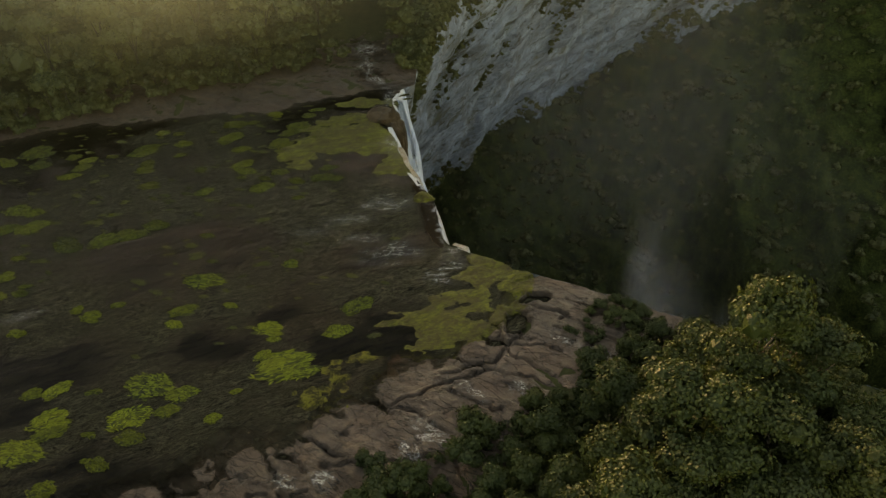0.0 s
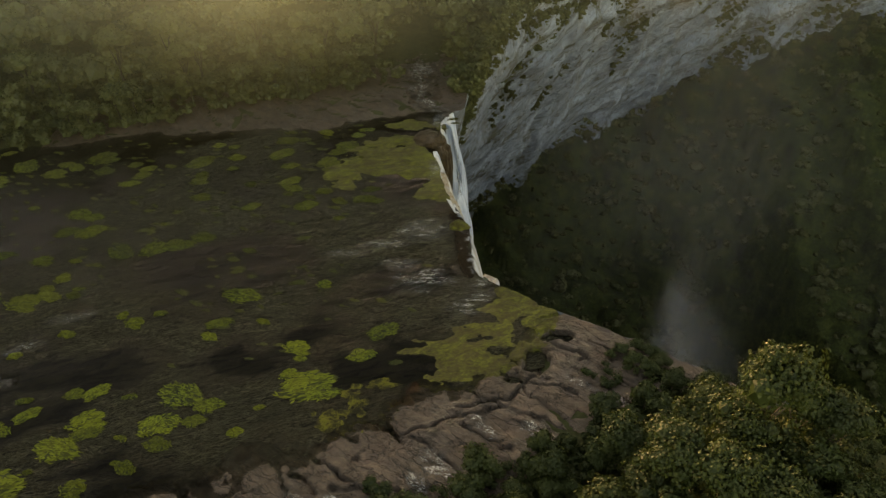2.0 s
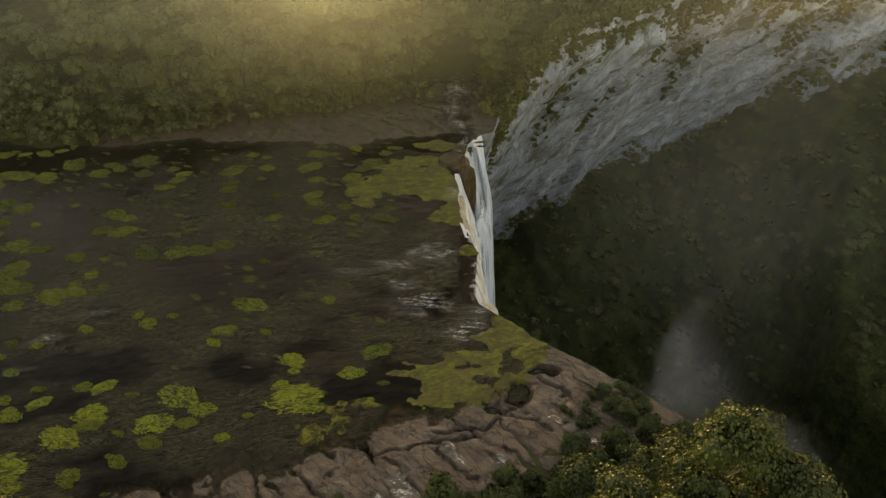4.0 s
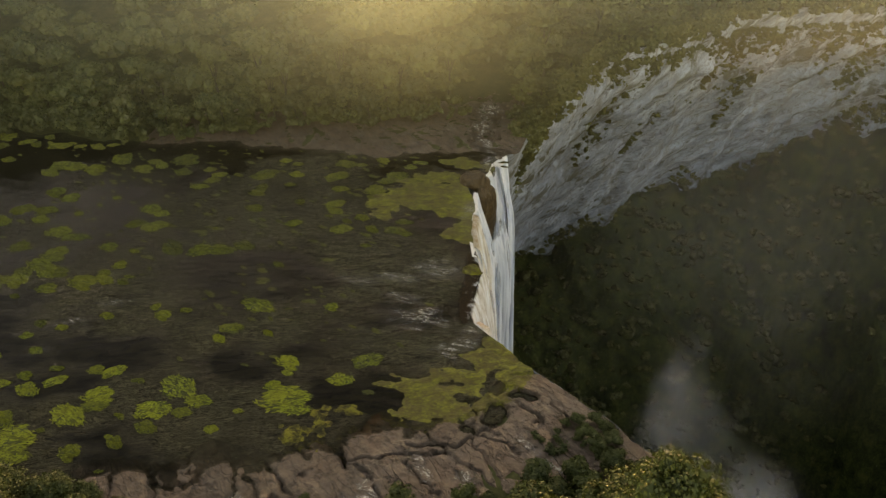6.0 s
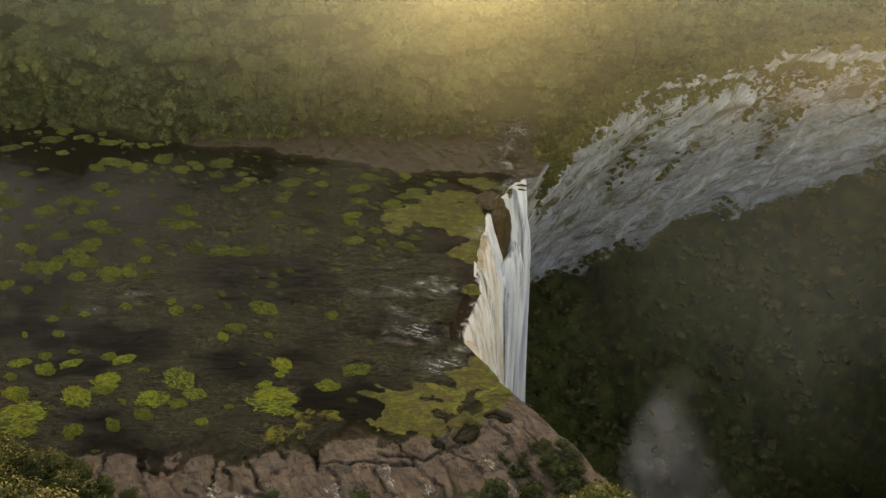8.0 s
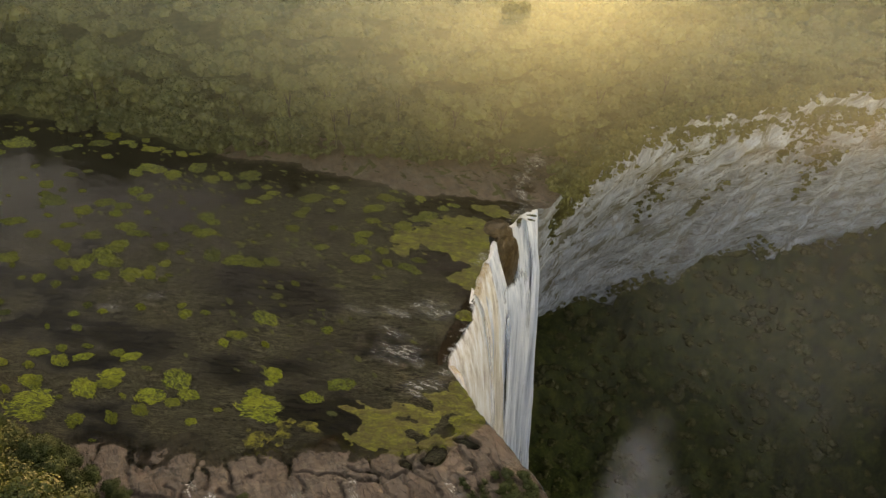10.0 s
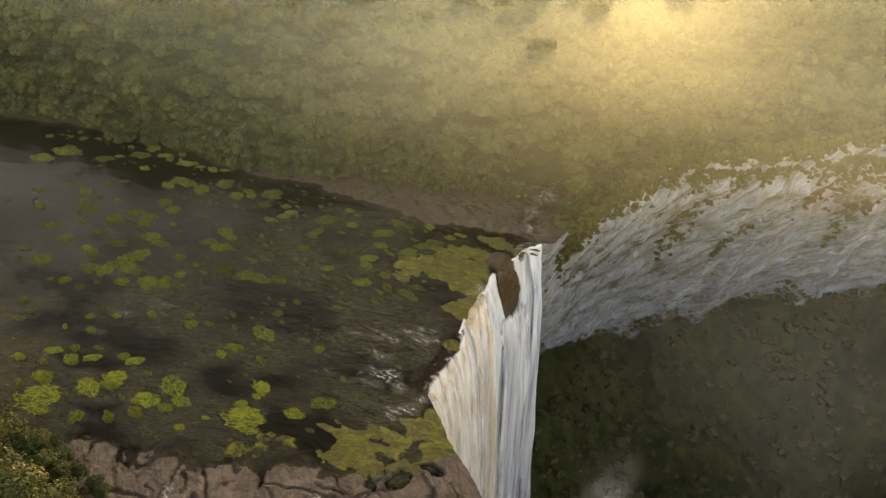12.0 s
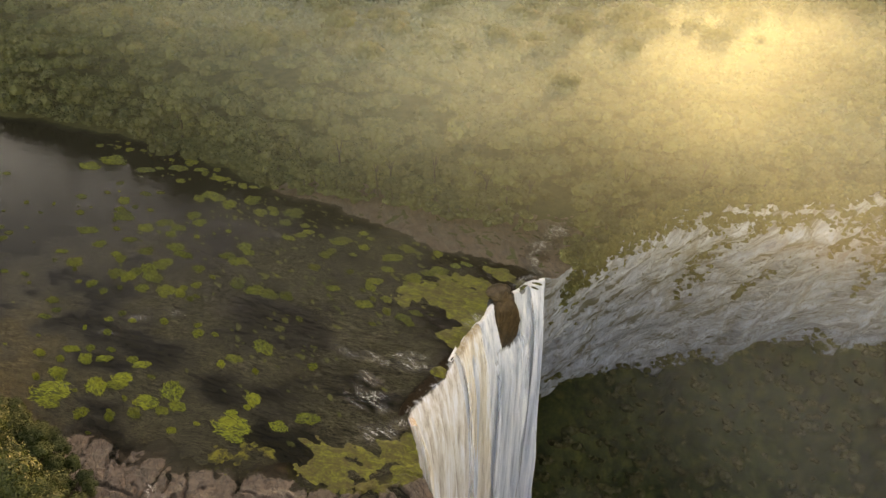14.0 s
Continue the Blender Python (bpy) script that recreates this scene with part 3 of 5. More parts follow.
def cliff_mesh(rows, step, dip=0.0):
    rim, nrm = RIM[rows], RIM_N[rows]
    for _ in range(60):
        nrm = np.vstack([nrm[:1], 0.25 * nrm[:-2] + 0.5 * nrm[1:-1] + 0.25 * nrm[2:], nrm[-1:]])
    nrm = nrm / np.linalg.norm(nrm, axis=1)[:, None]
    depth = np.r_[0, 0.35, 1.0, np.arange(2.2, 240, step)]
    s = np.r_[0, np.cumsum(np.linalg.norm(np.diff(rim, axis=0), axis=1))]
    S, D = np.meshgrid(s[-1] - s, depth, indexing="ij")
    X0, Y0 = np.repeat(rim[:, :1], len(depth), 1), np.repeat(rim[:, 1:], len(depth), 1)
    back = lean(X0, Y0) * np.clip(D - 7, 0, None)
    grow = smooth(0, 12, D) * (0.25 + 0.75 * smooth(205, 270, Y0))
    w = D + dip * S                      # across the dipping beds
    ledge = fbm(S * 0.012, w * 0.06, 0, 5)
    flute = fbm(S * 0.10, D * 0.018 + 5, 0, 4)
    chip = fbm((S - w * 0.3) * 0.12, w * 0.30, 7, 4)
    back = back + grow * (6.0 * ledge + 1.6 * flute + 1.9 * chip + 1.0 * fbm(S * 0.3, w * 0.5, 4, 3))
    cell = (w + 4 * fbm(S * 0.015, D * 0.01, 2, 4)) / 10.0
    back = back + grow * 3.0 * (cell - np.floor(cell)) * (0.5 + 0.5 * vnoise(S * 0.03, np.floor(cell) * 3.7))
    X, Y = X0 + nrm[:, :1] * back, Y0 + nrm[:, 1:] * back
    v = np.stack([X.ravel(), Y.ravel(), -D.ravel() + np.where(D < 0.1, ground_height(X, Y), 0).ravel()], 1)
    return mesh_of("cliff", v, grid_faces(len(s), len(depth)), CLIFF)


def on_cliff(i, depth):
    """Roughly the place on the cliff that many metres below rim point i."""
    back = lean(RIM[i, 0], RIM[i, 1]) * np.clip(depth - 7, 0, None)
    return RIM[i, 0] + RIM_N[i, 0] * back, RIM[i, 1] + RIM_N[i, 1] * back


i0, i1, i2, i3 = (int(np.argmin(((RIM - p) ** 2).sum(1))) for p in ((420, 365), (-12, 240), (4, 137.5), (160, 40)))
tagged(new("cliff_far", cliff_mesh(np.r_[np.arange(i0, i1, 2), np.arange(i1, i2 + 1)], 1.6, 0.75)), "pale grey sandstone cliff leaning over the gorge", "cliff", kind="structure")
tagged(new("cliff_near", cliff_mesh(np.arange(i2, len(RIM), 3), 4.0)), "undercut rock wall below the near rim", "cliff", kind="structure")
tagged(new("cliff_outer", cliff_mesh(np.arange(0, i0 + 2, 4), 5.0)), "distant gorge wall overgrown with green", "cliff", kind="structure")


def gorge_floor(x, y):
    d, idx = rim_distance(x, y)
    d = -d
    rx, ry = RIM[idx, 0], RIM[idx, 1]
    far = (ry > 236) | (rx > 600)
    foot = np.where(far, np.interp(rx, FOOT_X, FOOT_Z), -190.0)
    k = lean(rx, ry)
    z = foot - 0.6 * (d + k * (-foot - 7))
    z = np.minimum(z, foot + 18)
    z = np.maximum(z, -226 + 4 * fbm(x * 0.02, y * 0.02, 0, 3))
    z = z + 7 * fbm(x * 0.022, y * 0.022, 0, 4) + 2.5 * fbm(x * 0.11, y * 0.11, 2, 3)
    return z, d


def gorge_mesh():
    step = 3.0
    x0, x1, y0, y1 = -70, 460, 40, 520
    nx, ny = int((x1 - x0) / step) + 1, int((y1 - y0) / step) + 1
    gx, gy = (a.ravel() for a in np.meshgrid(np.linspace(x0, x1, nx), np.linspace(y0, y1, ny), indexing="ij"))
    z, d = gorge_floor(gx, gy)
    f = grid_faces(nx, ny)
    ok = (d[f] > -85).all(1)
    v, f = compact(np.stack([gx, gy, z], 1), f[ok])
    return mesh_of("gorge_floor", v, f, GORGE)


tagged(new("gorge_floor", gorge_mesh()), "steep dark overgrown slope falling to the gorge floor", "slope", kind="structure")

# ---------------- trees ----------------
def ball(sub):
    bm = bmesh.new()
    bmesh.ops.create_icosphere(bm, subdivisions=sub, radius=1.0)
    v = np.array([p.co[:] for p in bm.verts])
    f = np.array([[p.index for p in q.verts] for q in bm.faces])
    bm.free()
    return v, f


BALL1, BALL2 = ball(1), ball(2)


HALF2 = (BALL2[0], BALL2[1][BALL2[0][BALL2[1]][:, :, 2].mean(1) > -0.2])
HALF1 = (BALL1[0], BALL1[1][BALL1[0][BALL1[1]][:, :, 2].mean(1) > -0.35])


def crown_arrays(rs, radius, depth, lobes, leaves, size, core, skirt=0.0, inner=0.86):
    """Lobed crown round the origin: knobbly inner masses and leaf sprays over them. skirt: how far foliage hangs below."""
    V, F, n = [], [], 0
    bv, bf = core
    ang = rs.rand() * 6.28
    centres = []
    for i in range(lobes):
        r = radius * (0.0 if i == 0 else 0.66 * math.sqrt((i + rs.rand() * 0.6) / lobes))
        a = ang + i * 2.4 + rs.rand() * 0.5
        lr = radius * (0.34 + 0.22 * rs.rand()) * (1.25 if i == 0 else 1)
        cz = depth * (0.6 * (1 - (r / radius) ** 2) + 0.12 * rs.randn())
        centres.append((r * math.cos(a), r * math.sin(a), cz, lr))
    for i in range(int(skirt / max(radius * 0.42, 0.1)) * 3):
        a, r = rs.rand() * 6.28, radius * rs.uniform(0.35, 0.75)
        centres.append((r * math.cos(a), r * math.sin(a), -rs.rand() * skirt, radius * rs.uniform(0.3, 0.5)))
    for cx, cy, cz, lr in centres:
        k = 1 + 0.25 * fbm(bv[:, 0] * 1.7 + cx, bv[:, 1] * 1.7 + cy, bv[:, 2] * 1.7, 2)
        v = bv * (lr * inner, lr * inner, lr * inner * 0.86) * k[:, None] + (cx, cy, cz)
        V.append(v), F.append(bf + n)
        n += len(v)
        m = leaves // len(centres)
        d = rs.randn(m, 3)
        d[:, 2] = np.where(d[:, 2] < -0.4, -d[:, 2], d[:, 2])
        d /= np.linalg.norm(d, axis=1)[:, None]
        kk = 1 + 0.25 * fbm(d[:, 0] * 1.7 + cx, d[:, 1] * 1.7 + cy, d[:, 2] * 1.7, 2) + 0.13 * rs.randn(m)
        p = d * (lr, lr, lr * 0.86) * kk[:, None] + (cx, cy, cz)
        nn = d + 0.3 * rs.randn(m, 3)
        nn /= np.linalg.norm(nn, axis=1)[:, None]
        t = np.cross(nn, rs.randn(m, 3))
        t /= np.linalg.norm(t, axis=1)[:, None] + 1e-9
        b = np.cross(nn, t)
        s = size * (0.6 + 0.8 * rs.rand(m, 1))
        q = np.stack([p - t * s - b * s * 0.2, p + b * s * 0.75 - nn * s * 0.25, p + t * s + b * s * 0.15, p - b * s * 0.7 - nn * s * 0.25], 1).reshape(-1, 3)
        base = n + np.arange(m)[:, None] * 4
        V.append(q), F.append(np.concatenate([base + [0, 1, 3], base + [1, 2, 3]], 1).reshape(-1, 3))
        n += 4 * m
    return np.vstack(V), np.vstack(F)


def limb(p, q, r0, r1, sides=6):
    p, q = np.array(p, float), np.array(q, float)
    w = (q - p) / np.linalg.norm(q - p)
    a = np.cross(w, (0.3, 0.9, 0.1))
    a /= np.linalg.norm(a)
    b = np.cross(w, a)
    th = np.arange(sides) * 2 * math.pi / sides
    ring = np.cos(th)[:, None] * a + np.sin(th)[:, None] * b
    mid = (p + q) / 2 + 0.04 * np.linalg.norm(q - p) * a
    v = np.vstack([p + ring * r0, mid + ring * (r0 + r1) / 2, q + ring * r1])
    f = []
    for k in range(2):
        for i in range(sides):
            j = (i + 1) % sides
            f += [(k * sides + i, k * sides + j, (k + 1) * sides + j), (k * sides + i, (k + 1) * sides + j, (k + 1) * sides + i)]
    return v, np.array(f)


def trunk_arrays(rs, top, radius):
    V, F, n = [], [], 0
    fork = top * 0.62
    pieces = [((0, 0, -1.5), (0.02 * top, 0, fork), 0.028 * top, 0.018 * top)]
    for i in range(5):
        a = i * 1.26 + rs.rand()
        r = radius * (0.18 + 0.2 * rs.rand())
        pieces.append(((0.02 * top, 0, fork - 0.4 * i), (r * math.cos(a), r * math.sin(a), top * (0.82 + 0.1 * rs.rand())), 0.014 * top, 0.004 * top))
    for p, q, r0, r1 in pieces:
        v, f = limb(p, q, r0, r1)
        V.append(v), F.append(f + n)
        n += len(v)
    return np.vstack(V), np.vstack(F)


def make_tree(seed, top, radius, lobes, leaves, size, leaf, core, label, skirt=0.0, kind="tree", inner=0.86, bark=None):
    rs, bark = np.random.RandomState(seed), bark or BARK
    depth = radius * 0.9
    root = tagged(new(kind), label, kind)
    v, f = trunk_arrays(rs, top - depth * 0.55, radius)
    part("trunk", mesh_of("trunk", v, f, bark), root)
    v, f = crown_arrays(rs, radius, depth, lobes, leaves, size, core, skirt, inner)
    part("crown", mesh_of("crown", v + (0, 0, top - depth * 0.95), f, leaf, False), root)
    return root


def scatter(x0, x1, y0, y1, gap, seed):
    """Jittered points on a grid of about the given gap."""
    rs = np.random.RandomState(seed)
    gx, gy = np.meshgrid(np.arange(x0, x1, gap), np.arange(y0, y1, gap * 0.87), indexing="ij")
    gx = gx + (np.arange(gy.shape[1]) % 2) * gap * 0.5
    gx, gy = gx.ravel() + rs.uniform(-0.33, 0.33, gx.size) * gap, gy.ravel() + rs.uniform(-0.33, 0.33, gx.size) * gap
    return gx, gy, rs


used = set()


def plant(src, x, y, s, turn, group, tall=1.0):
    z = float(ground_height(x, y)) - 0.25
    ob = copy_thing(src, Matrix()) if src in used else src
    used.add(src)
    ob.matrix_basis = pose(x, y, z, 0, 0, turn) @ Matrix.Diagonal((s, s, s * tall, 1))
    return tagged(ob, group=group)


def cascade(x, y):
    """Distance from the middle of the open, stony side stream on the far bank."""
    return np.hypot(x + 28.5 + 0.1 * (y - 232), np.maximum(0, y - 272))


# far bank: single trees along the edge, the canopy behind as one
FAR_TREES = [make_tree(11 + i, h, r, n, 1700, 0.36, LEAF, HALF1, lab, sk, bark=BARK_DARK) for i, (h, r, n, sk, lab) in enumerate((
    (13, 5.0, 7, 9, "low leafy rainforest tree at the edge of the far bank"), (19, 5.6, 8, 14, "rainforest tree leafy to the ground on the far bank"),
    (27, 6.4, 9, 15, "tall rainforest tree with a rounded crown on the far bank"), (31, 7.0, 10, 12, "tall broad-crowned rainforest tree on the far bank"), (8, 3.6, 6, 5, "small bushy tree at the edge of the far rock")))]
gx, gy, rs = scatter(-430, 190, 120, 570, 9.8, 21)
d, _ = rim_distance(gx, gy)
backline = np.interp(gx, BACK_X, BACK_Y)
wood = (gy > backline + 0.5) & (d > 1.5) & (cascade(gx, gy) > 11.0)
inner = np.minimum(gy - backline, d * 1.2)
edge = wood & ((gy < backline + 17) | (d < 9)) & (gx > -235) & (gx < 120)
order = np.flatnonzero(edge)
order = order[np.argsort(np.hypot(gx[order] + 30, gy[order] - 210))][:140]
single = np.zeros(len(gx), bool)
single[order] = True
for i in order:
    k = int(np.clip(inner[i] / 5.0 + rs.uniform(-0.8, 0.8), 0, 3)) if d[i] > 7 else (4, 0)[rs.randint(2)]
    plant(FAR_TREES[k], gx[i], gy[i], rs.uniform(0.8, 1.15), rs.uniform(0, 360), "trees on the far bank", rs.uniform(0.85, 1.1))


def canopy(name, label, xs, ys, heights, radii, shapes, rs, leaf=LEAF, sort="forest"):
    V, F, n = [], [], 0
    for x, y, h, r in zip(xs, ys, heights, radii):
        v, f = shapes[rs.randint(len(shapes))]
        a = rs.uniform(0, 6.28)
        c, s = math.cos(a), math.sin(a)
        V.append(np.stack([x + r * (v[:, 0] * c - v[:, 1] * s), y + r * (v[:, 0] * s + v[:, 1] * c), h + r * v[:, 2]], 1))
        F.append(f + n)
        n += len(v)
    return tagged(new(name, mesh_of(name, np.vstack(V), np.vstack(F), leaf, False)), label, sort, kind="stuff")


CANOPY = [crown_arrays(np.random.RandomState(60 + i), 1.0, 0.8, 8, 250, 0.08, HALF1) for i in range(8)]
CANOPY_FAR = [crown_arrays(np.random.RandomState(80 + i), 1.0, 0.95, 3, 44, 0.165, HALF1) for i in range(5)]
pick = np.flatnonzero(wood & ~single & (gy < 565))
rise = 0.3 + 0.7 * smooth(0, 18, inner[pick])
heights = hill(gx[pick], gy[pick]) + rise * (20 + 5.5 * fbm(gx[pick] * 0.02, gy[pick] * 0.02, 0, 3) + rs.uniform(-7, 6, len(pick)) + np.where(rs.rand(len(pick)) < 0.15, 7, 0))
canopy("forest_canopy", "dense rainforest canopy behind the far river bank", gx[pick], gy[pick], np.minimum(heights, 50.0), 4.6 + 5.6 * rs.rand(len(pick)) ** 1.3, CANOPY, rs)
# leafy edge of the forest along the upper river, down to the water
ex = np.arange(-440, -150, 3.4)
ex = np.repeat(ex, 4) + rs.uniform(-2, 2, 4 * len(ex))
ey = np.interp(ex, FAR_X, FAR_Y) + np.tile([2.0, 4.5, 8.0, 12.0], len(ex) // 4) + rs.uniform(-1.5, 1.5, len(ex))
eh = np.tile([2.0, 5.5, 10.0, 15.0], len(ex) // 4) + rs.uniform(-1.5, 2.5, len(ex))
canopy("bank_growth", "leafy growth overhanging the upper river", ex, ey, eh, rs.uniform(2.8, 5.2, len(ex)), CANOPY_FAR, rs)
# undergrowth that closes the forest's edge under the crowns
ux, uy, rs = scatter(-240, 330, 180, 450, 4.6, 27)
d, _ = rim_distance(ux, uy)
into = uy - np.interp(ux, BACK_X, BACK_Y)
pick = np.flatnonzero((into > 1.0) & (d > 2.0) & ((into < 26) | (d < 34)) & (cascade(ux, uy) > 8.5))
lift = 1.0 + 13.0 * smooth(1, 24, np.minimum(into, d)[pick]) * rs.uniform(0.5, 1.0, len(pick))
canopy("undergrowth", "dense green undergrowth closing the forest edge", ux[pick], uy[pick], ground_height(ux[pick], uy[pick]) + lift, rs.uniform(2.4, 4.2, len(pick)), CANOPY_FAR, rs)
gx, gy, rs = scatter(-640, 200, 100, 780, 13.0, 22)
d, _ = rim_distance(gx, gy)
pick = np.flatnonzero((gy > np.interp(gx, BACK_X, BACK_Y) + 4) & (d > 8) & ((gy > 565) | (gx < -430)))
heights = hill(gx[pick], gy[pick]) + 20 + 6 * fbm(gx[pick] * 0.02, gy[pick] * 0.02, 0, 3) + rs.uniform(-4, 5, len(pick))
canopy("distant_forest", "rainforest canopy fading into the distance", gx[pick], gy[pick], heights, rs.uniform(7, 11, len(pick)), CANOPY_FAR, rs)
# growth on the gorge's slope
gx, gy, rs = scatter(-40, 360, 130, 500, 8.6, 24)
z, d = gorge_floor(gx, gy)
pick = np.flatnonzero((d > -62) & (gy > 150) & (z > -222))
canopy("gorge_growth", "dark trees and scrub covering the steep gorge slope", gx[pick], gy[pick], z[pick] + 0.5, 2.0 + 5.0 * rs.rand(len(pick)) ** 2, CANOPY_FAR, rs, CLIFF_GREEN)

# scrub on the rim, in strips down the upper wall and climbing from its foot
TINY = [crown_arrays(np.random.RandomState(95 + i), 1.0, 0.8, 2, 34, 0.22, HALF1) for i in range(4)]
ids = np.arange(i0, i1)[RIM[i0:i1, 0] < 330]
xs, ys, zs, rr = [], [], [], []
for i in ids[::2]:
    u = i * 0.8
    if vnoise(u * 0.13, 3.0) > -0.75:
        for _ in range(7):
            o = rs.uniform(-2.5, 6.0)
            x, y = RIM[i, 0] + RIM_N[i, 0] * o, RIM[i, 1] + RIM_N[i, 1] * o
            top = float(ground_height(x + RIM_N[i, 0] * 2, y + RIM_N[i, 1] * 2))
            xs.append(x), ys.append(y), zs.append(top + rs.uniform(-4.0, 2.5)), rr.append(rs.uniform(1.3, 4.0))
    drop = 6 + 46 * max(0.0, float(fbm(u * 0.11, 8.0, 0, 3)) + 0.25)
    for _ in range(int(drop / 1.5)):
        q = drop * rs.rand() ** 1.5
        x, y = on_cliff(i, q)
        xs.append(x + rs.randn()), ys.append(y + rs.randn()), zs.append(-q), rr.append(rs.uniform(0.8, 2.7))
    base = -float(np.interp(RIM[i, 0], FOOT_X, FOOT_Z))
    climb = 8 + 30 * max(0.0, float(fbm(u * 0.05, 12.0, 0, 3)) + 0.15)
    for _ in range(int(climb / 5) + 1):
        q = base + 6 - climb * rs.rand() ** 1.6
        x, y = on_cliff(i, q)
        xs.append(x + rs.randn() * 2), ys.append(y + rs.randn() * 2), zs.append(-q), rr.append(rs.uniform(1.5, 3.6))
canopy("cliff_scrub", "dark green scrub hanging on the cliff's rim and foot", xs, ys, zs, rr, TINY, rs, CLIFF_GREEN, "scrub")

# near bank
NEAR_TREES = [make_tree(31 + i, h, r, n, 3500, 0.27, LEAF_NEAR, HALF1, lab, sk, "tree", 0.62) for i, (h, r, n, sk, lab) in enumerate((
    (15, 4.8, 11, 6, "rainforest tree with a dense knobbly crown on the near bank"), (12, 4.0, 9, 5, "rounded olive-green tree on the near bank"),
    (18, 5.6, 14, 7, "tall spreading rainforest tree on the near bank"), (7, 2.9, 7, 3.5, "low bushy tree at the edge of the rock shelf")))]
SHRUBS = [make_tree(51 + i, h, r, 5, 1300, 0.14, LEAF_NEAR, HALF1, "low green shrub rooted in the rock shelf", 1.0, "shrub") for i, (h, r) in enumerate(((3.0, 1.8), (2.2, 1.4)))]
EDGE_X, EDGE_Y = [-140, -75, -60, -48, -40, -30, -18, -5, 8, 15, 22, 30, 36, 42, 50, 58, 75, 120], [55, 56, 58, 58, 57, 58, 67, 76, 84, 88, 93, 98, 104, 108, 107, 103, 88, 50]
gx, gy, rs = scatter(-105, 100, 38, 110, 6.1, 33)
d, _ = rim_distance(gx, gy)
lim = np.interp(gx, EDGE_X, EDGE_Y)
seen = (gy < lim) & (d > 1.5) & ((gx < -28) | (gy > 57)) & (gy > 38 + 0.25 * np.clip(gx, 0, 80))
planted = 0
for x, y in zip(gx[seen], gy[seen]):
    depth_in = float(np.interp(x, EDGE_X, EDGE_Y)) - y
    low, west = -26 < x < 27, x < -26
    if depth_in < (9 if low else 2.5):
        src, s = SHRUBS[rs.randint(2)], rs.uniform(1.3, 2.1)
    elif depth_in < (20 if low else 1.5 if west else 10):
        src, s = NEAR_TREES[3], rs.uniform(0.6, 1.05)
    elif depth_in < (30 if low else 3.5 if west else 20):
        src, s = NEAR_TREES[(1, 3)[rs.randint(2)]], rs.uniform(0.85, 1.1)
    else:
        src, s = NEAR_TREES[rs.randint(3)], rs.uniform(0.9, 1.15)
    plant(src, x, y, s, rs.uniform(0, 360), "trees on the near bank" if src in NEAR_TREES else "shrubs on the near bank", rs.uniform(0.9, 1.1))
for x, y, s, tall in ((49.5, 83.5, 1.2, 1.4), (44.5, 80, 1.0, 1.2), (56, 86, 1.0, 1.25), (61, 84, 1.1, 1.05)):
    plant(NEAR_TREES[2], x, y, s, 40 * s * x, "trees on the near bank", tall)
for x, y, s in ((-66, 55, 1.0), (-58, 57, 0.95), (-61, 50, 1.1), (-52, 55.5, 0.85), (-47, 57, 0.8), (-54, 49, 1.05), (-72, 52, 1.05), (-61, 60, 0.75), (-54, 60.5, 0.65), (-47, 61, 0.6), (-41, 61.5, 0.55), (-36, 61, 0.5), (-76, 57, 0.8)):
    plant(NEAR_TREES[(0, 1)[int(x) % 2]], x, y, s, 31 * x, "trees on the near bank")
for x, y, s in ((34.5, 116, 1.2), (37, 114, 1.1), (31, 114.5, 1.0), (28.5, 113, 0.9), (33, 111, 1.2), (39, 111, 1.3), (36, 108.5, 1.3), (-16.5, 76.5, 1.2), (-14, 74, 1.3), (25, 98, 1.2)):
    plant(SHRUBS[int(10 * x) % 2], x, y, s, 37 * x, "shrubs on the near bank", 0.8)

# low scrub that knits the near bank together
SCRUB = [crown_arrays(np.random.RandomState(120 + i), 1.0, 0.7, 2, 110, 0.14, HALF1, 0.0, 0.6) for i in range(5)]
gx, gy, rs = scatter(-100, 72, 40, 110, 1.9, 44)
d, _ = rim_distance(gx, gy)
lim = np.interp(gx, EDGE_X, EDGE_Y)
keep = (gy < lim + 2.2 * fbm(gx * 0.12, gy * 0.12, 3, 3) + 0.6) & (gy > lim - 24) & (d > 0.6) & (fbm(gx * 0.11, gy * 0.11, 7, 3) > -0.28)
for cx, cy, rx, ry in ((33.5, 112, 8, 4.6), (27, 106, 4, 2.5)):
    keep |= (np.hypot((gx - cx) / rx, (gy - cy) / ry) + 0.4 * fbm(gx * 0.3, gy * 0.3, 2, 3) < 1) & (d > 0.4)
gx, gy = gx[keep], gy[keep]
canopy("bank_scrub", "low tangled green scrub on the near rock bank", gx, gy, ground_height(gx, gy) + 0.1, rs.uniform(0.9, 2.0, len(gx)), SCRUB, rs, LEAF_NEAR, "scrub")

